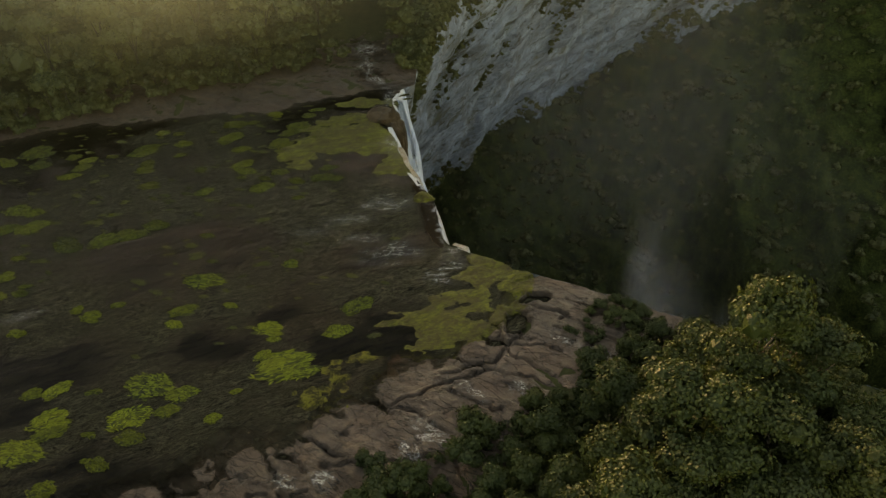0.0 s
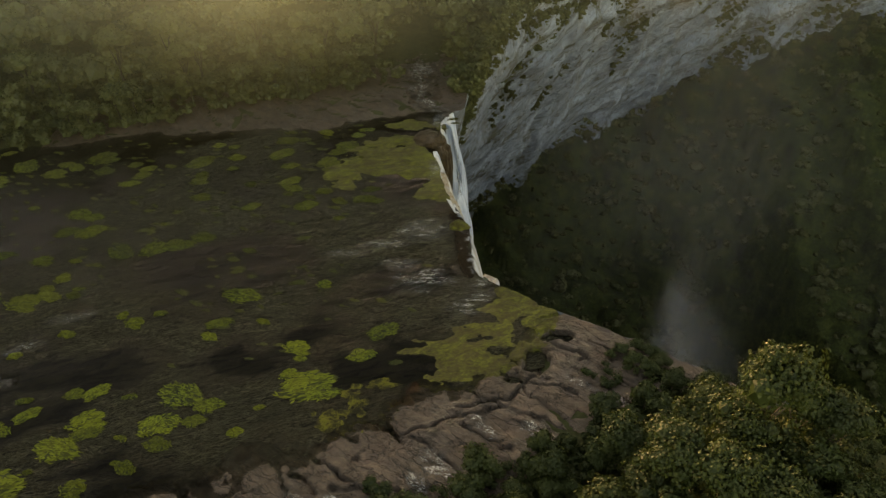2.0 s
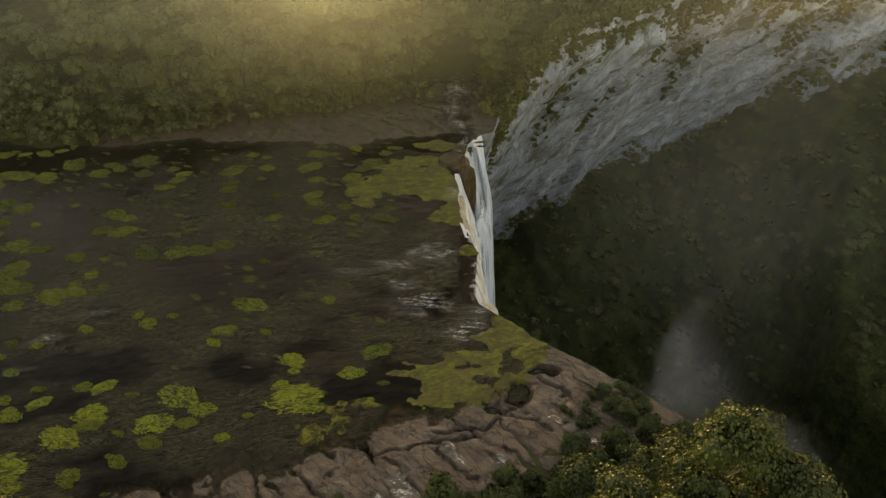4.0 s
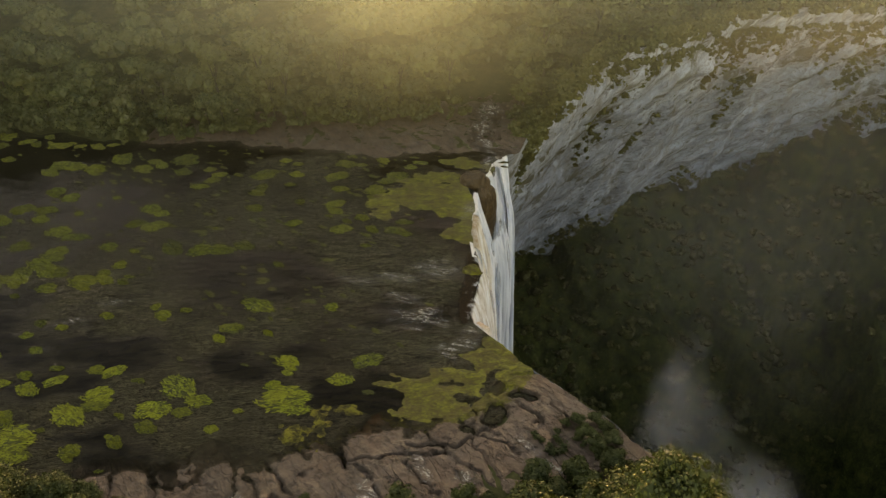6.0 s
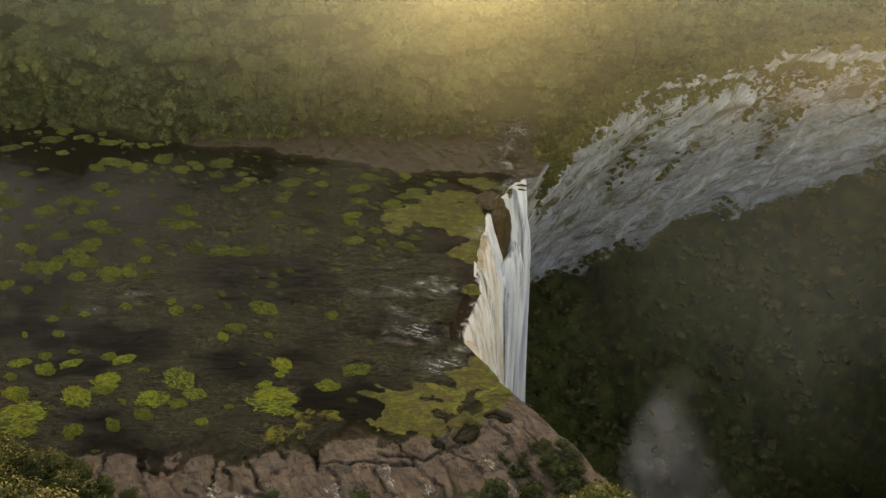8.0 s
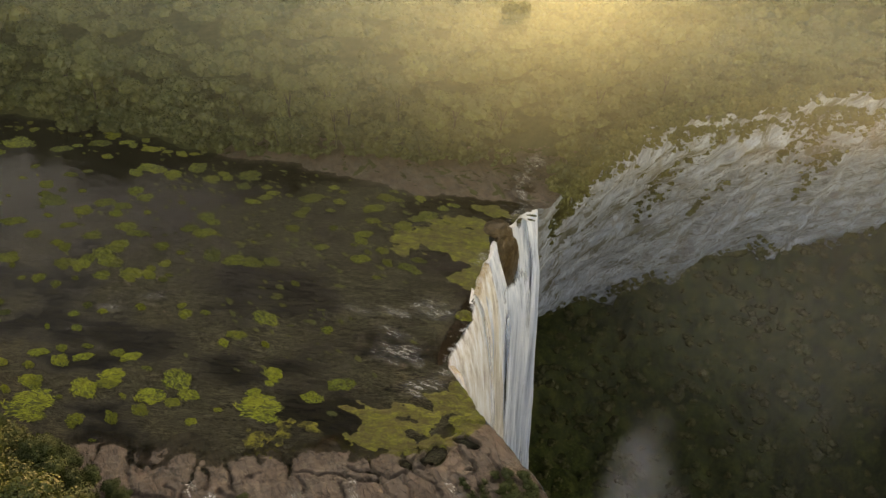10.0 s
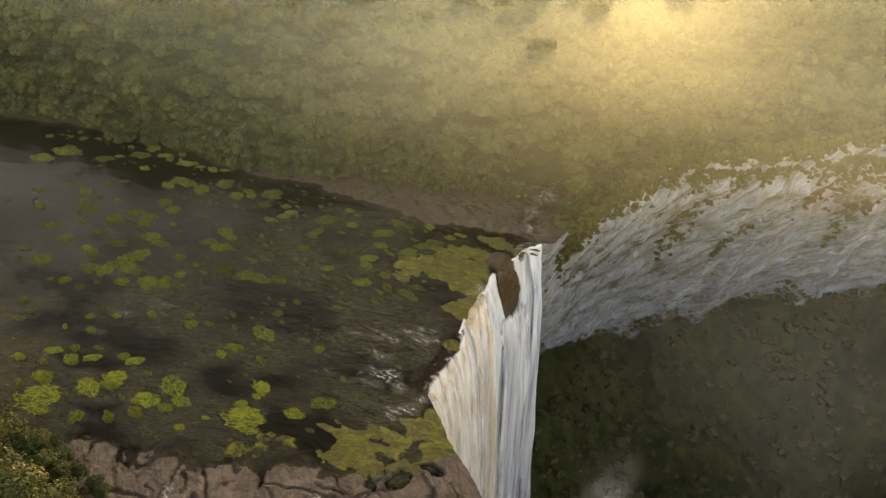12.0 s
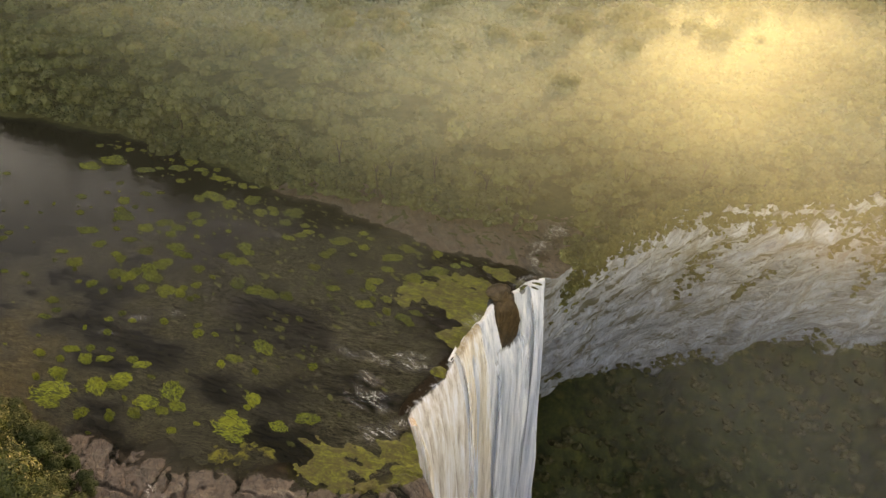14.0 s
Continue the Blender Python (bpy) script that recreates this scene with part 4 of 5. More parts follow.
# ---------------- falls ----------------
def curtain(name, points, mat, sheet, push, way, width_step=0.25, low=-226, seed=0.0, flutes=1.0, torn=0.22, top=0.0, apron=0.0):
    q, _ = resample(points, width_step)
    s = np.r_[0, np.cumsum(np.linalg.norm(np.diff(q, axis=0), axis=1))]
    depth = np.r_[np.linspace(-1, -0.125, 8) if apron else -0.25, 0.0, 0.3, 0.8, 1.6, 3, 5, 7.5, np.arange(11, -low, 5.0)]
    S, D = np.meshgrid(s, depth, indexing="ij")
    dd = np.clip(D, 0, None)
    out = push * np.sqrt(dd) * (1 + 0.25 * fbm(S * 0.22 + seed, D * 0.004, 0, 3)) + flutes * smooth(0, 25, dd) * (3.4 * np.abs(fbm(S * 0.30 + seed, D * 0.006, 3, 3)) + 0.8 * np.abs(fbm(S * 1.5 + seed, D * 0.02, 5, 3))) + sheet
    side = 0.03 * dd * fbm(S * 0.1 + seed, D * 0.01, 8, 2)
    X = np.repeat(q[:, :1], len(depth), 1) + way[0] * out - np.where(D < 0, way[0] * 1.2, 0) + side * -way[1]
    Y = np.repeat(q[:, 1:], len(depth), 1) + way[1] * out - np.where(D < 0, way[1] * 1.2, 0) + side * way[0]
    Z = np.where(D < 0, -0.12, -0.3 - D) + top
    if apron:      # the sheet gathers on the sloping rock above the lip
        draw = np.where(D < 0, apron * D + 1.2, 0) * (0.6 + 0.4 * np.sin(np.pi * S / s[-1]))
        X, Y = X + way[0] * draw, Y + way[1] * draw
        Z = np.where(D < 0, -0.3 - 0.55 * D, Z)
    v = np.stack([X.ravel(), Y.ravel(), Z.ravel()], 1)
    me = mesh_of(name, v, grid_faces(len(s), len(depth)), mat)
    rim = np.minimum(S, s[-1] - S) / max(s[-1] * 0.22, 0.6)
    e = -torn * (1 - np.clip(rim, 0, 1)) - 0.10 * smooth(90, 226, dd) + 0.12 * smooth(6, 0, dd)
    if top < 0:    # a veil that only forms below the lip
        e = e - 0.7 * smooth(14, 0, dd)
    e = e - (0.42 * np.clip(-D, 0, 1) ** 2 if apron else 0)
    me.attributes.new("edge", "FLOAT", "POINT").data.foreach_set("value", e.ravel().astype(np.float32))
    return me


falls = tagged(new("waterfall"), "tall white waterfall plunging off the lip into the gorge", "waterfall")
part("curtain", curtain("curtain", [(-22, 229.5), (-17, 229.2), (-17.2, 225), (-18.5, 221), (-18, 215), (-18.6, 212.5)], FALLS, 0.0, 0.42, (0.98, 0.05), seed=3.0), falls, "broad white sheet of falling water")
part("curtain", curtain("curtain", [(-17.4, 229), (-17.5, 224), (-17.8, 219.5)], FALLS, 1.0, 0.5, (0.98, 0.0), seed=23.0, torn=0.4), falls, "outer veil of white water")
part("curtain", curtain("curtain", [(-19.0, 201.5), (-18.3, 198.5), (-16.6, 193), (-16, 186.5), (-13, 177), (-8.8, 167.5)], FALLS, 0.0, 0.62, (0.95, 0.3), seed=11.0), falls, "widest white sheet of falling water")
part("curtain", curtain("curtain", [(-16.4, 190), (-14, 180), (-10, 170)], FALLS_TAN, 0.9, 0.7, (0.95, 0.3), seed=17.0, torn=0.5), falls, "cream-tinted streaks in the falling water")
part("curtain", curtain("curtain", [(-9.5, 169), (-5.8, 160), (-5, 154), (-4.2, 149), (-3.2, 143), (-1.4, 139.8)], FALLS_BROWN, 0.0, 0.95, (0.85, 0.53), seed=29.0, torn=0.1, flutes=0.6, apron=4.2), falls, "tan water sliding over the rounded lip")
part("curtain", curtain("curtain", [(0.0, 140.8), (1.6, 140.0), (3.0, 139.2)], FALLS_TAN, 0.2, 0.8, (0.55, 0.83), seed=43.0, torn=0.2), falls, "narrow cream stream beside the near rim")
part("curtain", curtain("curtain", [(-15.6, 215), (-13.6, 206.5), (-14.2, 194)], FALLS, 0.0, 0.5, (0.97, 0.15), seed=51.0, torn=0.25, top=-8.0, low=-218), falls, "white water closing in below the rock buttress")

# ---------------- rocks at the lip ----------------
MOSS_BROWN = plain_noise("drowned_moss", [(0.42, (0.006, 0.006, 0.002)), (0.49, (0.022, 0.020, 0.005)), (0.56, (0.075, 0.072, 0.010))], 0.5, 0.8, 0.7, 0.3)
WET_ROCK = plain_noise("wet_brown_rock", [(0.36, (0.010, 0.007, 0.004)), (0.5, (0.032, 0.022, 0.012)), (0.64, (0.075, 0.052, 0.028))], 0.5, 0.5, 0.9, 0.4)


def boulder(name, x, y, z, rx, ry, rz, mat, label, seed, turn=0):
    v, f = ball(4)
    k = 1 + 0.28 * fbm(v[:, 0] * 1.3 + seed, v[:, 1] * 1.3, v[:, 2] * 1.3 + seed, 4) + 0.05 * fbm(v[:, 0] * 6, v[:, 1] * 6 + seed, v[:, 2] * 6, 2)
    ob = new(name, mesh_of(name, v * k[:, None] * (rx, ry, rz), f, mat))
    ob.matrix_basis = pose(x, y, z, 0, 0, turn)
    return tagged(ob, label, "boulder")


boulder("boulder", -17.8, 202.6, -6.0, 2.4, 2.6, 6.2, WET_ROCK, "mossy wet rock rib beside the falling water", 33.0)
boulder("boulder", -19.0, 207.0, -12.0, 4.6, 6.2, 15.0, WET_ROCK, "dark brown wet rock buttress parting the falling water", 3.0)
boulder("boulder", -21.6, 208.0, 0.1, 4.4, 5.6, 1.7, WET_ROCK, "dark brown rock ledge parting the water above the falls", 21.0)
boulder("boulder", -8.4, 160.8, -0.5, 3.2, 2.5, 1.7, MOSS, "moss-topped boulder at the lip of the falls", 8.0)
boulder("boulder", -18.5, 226.3, -0.5, 1.3, 1.2, 0.9, ROCK, "wet boulder at the lip of the falls", 12.0)
rs = np.random.RandomState(5)
STONE = [mesh_of("stone", ball(2)[0] * (1 + 0.3 * fbm(ball(2)[0][:, 0] * 1.5 + s, ball(2)[0][:, 1] * 1.5, ball(2)[0][:, 2] * 1.5, 3))[:, None] * (1, 0.8, 0.5), ball(2)[1], ROCK, False) for s in (1.0, 5.0, 9.0)]
for cx, cy, spread, count in ((-32.5, 268, 10, 30), (-30.5, 254, 9, 34), (-28, 241, 9, 24)):
    for _ in range(count):
        x, y, s = cx + rs.randn() * spread * 0.5, cy + rs.randn() * spread * 0.6, rs.uniform(0.35, 1.1)
        ob = new("stone", STONE[rs.randint(3)])
        ob.matrix_basis = pose(x, y, float(ground_height(x, y)) + 0.1 * s, 0, 0, rs.uniform(0, 360)) @ Matrix.Diagonal((s, s, s, 1))
        tagged(ob, "weathered stone lying on the rock shelf", "stone", "loose stones on the banks")


# ---------------- moss ----------------
def mat_mesh(name, x0, x1, y0, y1, step, lift, mat):
    nx, ny = int((x1 - x0) / step) + 1, int((y1 - y0) / step) + 1
    gx, gy = (a.ravel() for a in np.meshgrid(np.linspace(x0, x1, nx), np.linspace(y0, y1, ny), indexing="ij"))
    d, idx = rim_distance(gx, gy)
    near = np.abs(d) < step * 0.75
    gx, gy = np.where(near, RIM[idx, 0], gx), np.where(near, RIM[idx, 1], gy)
    d = np.where(near, 0, d)
    z = lift(gx, gy)
    f = grid_faces(nx, ny)
    base = np.maximum(ground_height(gx, gy), -0.25)
    v, f = compact(np.stack([gx, gy, base + np.clip(z, -0.5, 0.5)], 1), f[(d[f] > -0.01).all(1) & (z[f].max(1) > -0.02)])
    return mesh_of(name, v, f, mat)


def blobs(spots, x, y):
    """Soft union of ellipses (x, y, rx, ry): 1 in the middle, 0 on the outline."""
    best = np.full_like(x, -3.0)
    for cx, cy, rx, ry in spots:
        best = np.maximum(best, 1 - np.hypot((x - cx) / rx, (y - cy) / ry))
    return best


def flat_moss(x, y):
    b = blobs([(-36, 192, 14, 11), (-27, 197, 10, 8), (-44, 184, 7, 6), (-17.5, 178, 6.5, 5), (-30, 206, 13, 5), (-24, 188, 9, 5), (-28, 218, 9, 3.5)], x, y)
    return 0.55 * (b + 0.3 * fbm(x * 0.13, y * 0.22, 4, 6) + 0.1 * fbm(x * 0.7, y * 0.9, 2, 3)) + 0.19


def sill_moss(x, y):
    b = blobs([(-6, 114, 9, 4.6), (1, 121, 9, 5), (6, 127.5, 8, 6), (8.5, 132.5, 6, 3.5), (-1, 110.5, 8, 5), (6, 117.5, 8, 5.5), (-5, 106, 6, 3.6), (12, 124, 5, 3.5)], x, y)
    return 0.45 * (b + 0.42 * fbm(x * 0.15 + 0.08 * y, y * 0.24 - 0.08 * x, 9, 6) + 0.12 * fbm(x * 0.9, y * 0.9, 2, 3)) + 0.12


def bank_moss(x, y):
    b = blobs([(-23.5, 97.5, 7.0, 5.0), (-28, 92, 5.5, 4.0), (-18.5, 101.5, 5, 3.6)], x, y)
    return 0.35 * (b + 0.5 * fbm(x * 0.25, y * 0.35, 12, 5) + 0.25 * fbm(x * 1.2, y * 1.4, 3, 3)) + 0.04


tagged(new("moss_mat", mat_mesh("moss_mat", -62, -10, 165, 226, 0.45, flat_moss, MOSS)), "yellow-green moss mat covering the shallow sill", "moss", "moss mats")
tagged(new("moss_mat", mat_mesh("moss_mat", -18, 18, 100, 139, 0.3, sill_moss, MOSS)), "wet green moss over the rocks by the lip", "moss", "moss mats")
tagged(new("moss_mat", mat_mesh("moss_mat", -36, -14, 86, 108, 0.3, bank_moss, MOSS_BROWN)), "olive moss on the drowned rock at the bank", "moss", "moss mats")


# ---------------- water weed ----------------
def weed_mesh(seed, tufts):
    """A floating clump about one metre in radius: several ragged tufts, each a low mound under combed fronds."""
    rs = np.random.RandomState(seed)
    V, F, n = [], [], 0
    nr, na = 2, 9
    th = np.arange(na) * 2 * math.pi / na
    for tuft in range(tufts):
        a, r = rs.rand() * 6.28, (0 if tuft == 0 else 0.58 * math.sqrt(rs.rand()))
        r *= 0.7 + 0.4 * float(vnoise(math.cos(a) * 1.5 + seed * 3.1, math.sin(a) * 1.5))
        cx, cy, size = r * math.cos(a), r * math.sin(a), rs.uniform(0.26, 0.4) * (1.4 if tuft == 0 else 1)
        k = 0.85 + 0.3 * fbm(np.cos(th) * 1.6 + seed + tuft, np.sin(th) * 1.6, 0, 4)
        rings = [np.array([[cx, cy, 0.16]])]
        for i in range(1, nr + 1):
            q = i / nr
            rings.append(np.stack([cx + size * 1.25 * q * k * np.cos(th), cy + size * q * k * np.sin(th), 0.16 * (1 - q ** 2.2) + 0.05 * fbm(np.cos(th) * 4 * q, np.sin(th) * 4 * q, seed + tuft, 2) * (1 - q) - 0.03 * (i == nr)], 1))
        v = np.vstack(rings)
        f = [(0, 1 + i, 1 + (i + 1) % na) for i in range(na)]
        for ring in range(nr - 1):
            for i in range(na):
                p, q = 1 + ring * na + i, 1 + ring * na + (i + 1) % na
                f += [(p, p + na, q + na), (p, q + na, q)]
        V.append(v), F.append(np.array(f) + n)
        n += len(v)
        m = int(58 * size / 0.3)
        a, r = rs.rand(m) * 6.28, np.sqrt(rs.rand(m)) * 1.08
        kk = 0.85 + 0.3 * fbm(np.cos(a) * 1.6 + seed + tuft, np.sin(a) * 1.6, 0, 4)
        p = np.stack([cx + size * 1.25 * r * kk * np.cos(a), cy + size * r * kk * np.sin(a), 0.15 * np.clip(1 - r ** 2.2, 0, 1) + 0.02], 1)
        turn = 0.9 * fbm(p[:, 0] * 2.6, p[:, 1] * 2.6, seed, 2) + 0.4 * rs.randn(m)
        t = np.stack([np.cos(turn), np.sin(turn), 0.15 * rs.randn(m)], 1) * rs.uniform(0.05, 0.12, (m, 1))
        w = np.stack([-np.sin(turn), np.cos(turn), 0.6 * rs.randn(m)], 1) * 0.026
        q = np.stack([p - t, p + w + (0, 0, 0.05), p + t, p - w], 1).reshape(-1, 3)
        base = n + np.arange(m)[:, None] * 4
        V.append(q), F.append(np.concatenate([base + [0, 1, 3], base + [1, 2, 3]], 1).reshape(-1, 3))
        n += 4 * m
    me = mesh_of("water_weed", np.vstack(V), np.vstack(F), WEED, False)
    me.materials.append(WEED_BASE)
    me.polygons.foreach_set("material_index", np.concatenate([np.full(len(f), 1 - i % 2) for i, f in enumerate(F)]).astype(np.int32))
    return me


# dimmer copy for the far clumps: veiling haze put into the colour
WEED_HAZED = leaf_material("haze_dimmed_weed", (0.008, 0.012, 0.002), (0.10, 0.122, 0.014), 0.3, (0.2, 0.9))
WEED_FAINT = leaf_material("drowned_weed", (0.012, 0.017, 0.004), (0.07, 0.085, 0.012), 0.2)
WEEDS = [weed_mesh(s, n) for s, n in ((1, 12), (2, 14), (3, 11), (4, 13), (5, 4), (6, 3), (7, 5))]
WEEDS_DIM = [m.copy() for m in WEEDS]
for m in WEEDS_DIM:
    m.materials[0] = WEED_HAZED
NEAR_WEED = [(-34.5, 101.1, 4.0), (-39.8, 103.9, 1.4), (-39.9, 111.9, 2.1), (-38.5, 108.3, 1.0), (-21.9, 118.5, 2.6), (-25.4, 110.2, 1.9), (-60.7, 96.2, 3.8), (-62.4, 88.3, 2.7), (-53.8, 93.9, 2.4), (-60.7, 83.2, 2.0), (-55.4, 89.7, 1.7), (-79.7, 80.7, 3.5), (-77.2, 88.1, 2.4), (-76, 84.8, 2.0), (-86.8, 70.1, 4.2), (-93.4, 74.7, 2.0), (-102.9, 82.6, 2.1), (-64.5, 77.5, 1.6), (-46.2, 87.7, 1.3), (-43.2, 94.1, 1.0), (-58.4, 128.1, 3.3), (-60.7, 118, 1.7), (-61.1, 113.5, 1.5), (-39.1, 133.9, 1.5)]
MID_WEED = [(-160.0, 118.6, 2.8), (-154.0, 105.1, 3.2), (-148.6, 103.4, 1.4), (-135.0, 113.6, 2.9), (-129.6, 116.2, 3.3), (-130.8, 119.5, 2.6), (-129.2, 124.1, 3.1), (-124.5, 121.5, 3.0), (-120.6, 122.6, 2.6), (-128.5, 129.8, 3.5), (-115.6, 137.7, 2.4), (-106.4, 131.2, 1.9), (-111.1, 121.4, 3.5), (-106.3, 124.0, 2.5), (-108.1, 126.7, 1.9), (-118.8, 115.9, 2.5), (-100.1, 127.2, 1.2), (-100.4, 124.7, 1.4), (-127.1, 104.9, 1.7), (-134.8, 104.1, 2.2), (-139.6, 101.0, 1.3), (-124.9, 109.9, 1.3), (-106.8, 138.0, 1.5), (-141.8, 129.2, 2.7), (-154.7, 128.5, 2.4), (-135.7, 139.3, 3.2), (-116.7, 159.2, 3.1), (-111.9, 157.7, 2.9), (-115.9, 149.7, 2.6), (-109.4, 151.1, 3.3), (-96.9, 142.5, 3.1), (-88.4, 144.9, 3.5), (-82.9, 146.3, 3.4), (-77.1, 150.5, 2.8), (-90.3, 155.8, 1.0)]
BANK_WEED = [(-108.1, 180.1, 2.3), (-109.8, 175.7, 2.5), (-107.9, 184.5, 2.3), (-101.3, 186.5, 1.4), (-93.2, 188.2, 3.1), (-92.0, 191.7, 2.3), (-82.2, 192.9, 2.4), (-89.0, 179.0, 2.6), (-89.2, 182.3, 2.0), (-81.1, 186.2, 1.3), (-85.2, 199.7, 1.4), (-90.6, 200.2, 1.8), (-113.0, 186.3, 1.9), (-121.3, 182.0, 2.6), (-68.5, 196.2, 3.5), (-68.8, 205.2, 3.1), (-63.1, 206.1, 1.8), (-57.0, 211.5, 2.2), (-63.4, 189.2, 2.3), (-52.2, 192.5, 3.1), (-50.7, 198.2, 2.1), (-48.4, 203.3, 3.2), (-41.9, 195.3, 1.2), (-61.2, 180.1, 2.7), (-58.9, 176.5, 2.4), (-59.5, 173.1, 1.2), (-52.9, 172.3, 1.6), (-52.9, 167.8, 2.9), (-49.3, 175.7, 2.0), (-43.9, 170.6, 1.9), (-84.7, 170.1, 2.3), (-68.5, 166.2, 2.2), (-72.4, 178.0, 1.7), (-36.9, 172.4, 2.5)]
SIDE_WEED = [(-35.7, 177.2, 1.9), (-32.6, 171.6, 1.7), (-46.3, 209.6, 2.1), (-44.0, 213.8, 1.9), (-100.5, 78.1, 1.7), (-95.4, 74.7, 2.2), (-97.3, 69.2, 1.5), (-102.8, 95.0, 1.6), (-109.3, 103.6, 1.4), (-102.9, 104.0, 1.4), (-94.7, 111.6, 1.8), (-84.4, 118.9, 1.3), (-80.3, 116.7, 2.1), (-75.8, 120.2, 1.3), (-109.4, 98.3, 1.4), (-93.2, 91.7, 1.3), (-90.6, 88.1, 1.9), (-79.2, 95.3, 2.4), (-71.2, 94.7, 1.1), (-134.7, 89.4, 2.1), (-127.0, 83.4, 1.9), (-82.4, 75.0, 1.1), (-66.7, 78.5, 0.9), (-62.4, 70.3, 0.8), (-62.3, 145.8, 1.5), (-42.0, 162.2, 1.3), (-50.2, 119.3, 1.4), (-159.1, 137.3, 3.1), (-173.9, 119.6, 3.9)]
UPPER_WEED = [(-177.6, 184.3, 3.2), (-163.2, 188.0, 2.4), (-148.2, 183.1, 4.0), (-163.4, 173.3, 4.6), (-166.3, 167.0, 3.3), (-151.9, 174.4, 3.3), (-135.9, 180.0, 3.2), (-131.2, 183.4, 2.2), (-125.4, 190.4, 3.9), (-135.0, 185.3, 2.4), (-191.7, 183.0, 2.5), (-200.9, 176.3, 3.9), (-210.1, 164.1, 4.2), (-201.7, 184.3, 3.4), (-231.6, 157.0, 5.9), (-233.3, 146.1, 4.4), (-204.9, 130.4, 2.7), (-191.0, 123.7, 2.3), (-188.1, 141.9, 2.9), (-174.9, 135.3, 4.5), (-156.8, 145.6, 4.1), (-148.9, 147.6, 3.3), (-131.9, 160.9, 1.6), (-146.8, 156.5, 2.9), (-154.0, 157.9, 2.9), (-137.3, 149.3, 1.6), (-146.9, 142.4, 2.1), (-129.3, 138.2, 2.9), (-143.5, 119.0, 2.7), (-147.8, 119.5, 2.1), (-181.0, 137.4, 2.6), (-183.6, 157.5, 1.8)]
rs = np.random.RandomState(9)
spots = [(x, y, r * 1.9) for x, y, r in NEAR_WEED] + [(x, y, r * 1.6) for x, y, r in MID_WEED + BANK_WEED + SIDE_WEED + UPPER_WEED]
while len(spots) < 230:
    x, y = rs.uniform(-260, -60), rs.uniform(30, 200)
    lo, hi = float(near_shore(x)) + 3, float(far_shore(x)) - 3
    if not lo < y < hi or (x > -150 and y > 95) or min(math.hypot(x - a, y - b) for a, b, _ in spots) < 4.0:
        continue
    if fbm(x * 0.03, y * 0.03, 5, 2) * 0.7 + 1.15 * math.exp(-((y - hi) / 20) ** 2) + 0.5 > rs.uniform(0.25, 1.5):
        spots.append((x, y, rs.uniform(1.4, 3.6)))
for x, y, r in spots:
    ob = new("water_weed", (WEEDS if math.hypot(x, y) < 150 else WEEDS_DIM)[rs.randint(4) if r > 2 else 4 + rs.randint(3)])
    ob.matrix_basis = pose(x, y, 0.02, 0, 0, rs.uniform(-25, 35)) @ Matrix.Diagonal((r * rs.uniform(1.05, 1.4), r * rs.uniform(0.75, 1.0), min(r, 2.2) * 0.8, 1))
    tagged(ob, "large bright green clump of combed water weed" if r > 2 else "small bright green tuft of water weed", "water weed", "weed clumps in the river")


# fainter, half-drowned weed between the clumps
V, F, n = [], [], 0
src = [np.array([p.co[:] for p in m.vertices]) for m in WEEDS[4:7]]
tri = [np.array([p.vertices[:] for p in m.polygons]) for m in WEEDS[4:7]]
got = 0
while got < 330:
    x, y = rs.uniform(-260, -12), rs.uniform(55, 232)
    lo, hi = float(near_shore(x)) + 2, float(far_shore(x)) - 2
    if not lo < y < hi or fbm(x * 0.035, y * 0.035, 15, 2) * 0.6 + 0.8 * math.exp(-((y - hi) / 26) ** 2) + 1.2 * max(0.0, 1 - math.hypot((x + 92) / 80, (y - 148) / 58)) < rs.uniform(0.2, 1.3):
        continue
    k, r, a = rs.randint(3), rs.uniform(0.8, 2.6), rs.uniform(-0.4, 0.5)
    keep = tri[k][rs.rand(len(tri[k])) < 0.6]
    v = src[k] * (r * 1.3, r * 0.8, 0.5)
    V.append(np.c_[x + v[:, 0] * math.cos(a) - v[:, 1] * math.sin(a), y + v[:, 0] * math.sin(a) + v[:, 1] * math.cos(a), v[:, 2] - 0.02]), F.append(keep + n)
    n += len(v)
    got += 1
v, f = compact(np.vstack(V), np.vstack(F))
tagged(new("drowned_weed", mesh_of("drowned_weed", v, f, WEED_FAINT, False)), "half-drowned olive weed trailing in the current", "water weed", kind="stuff")


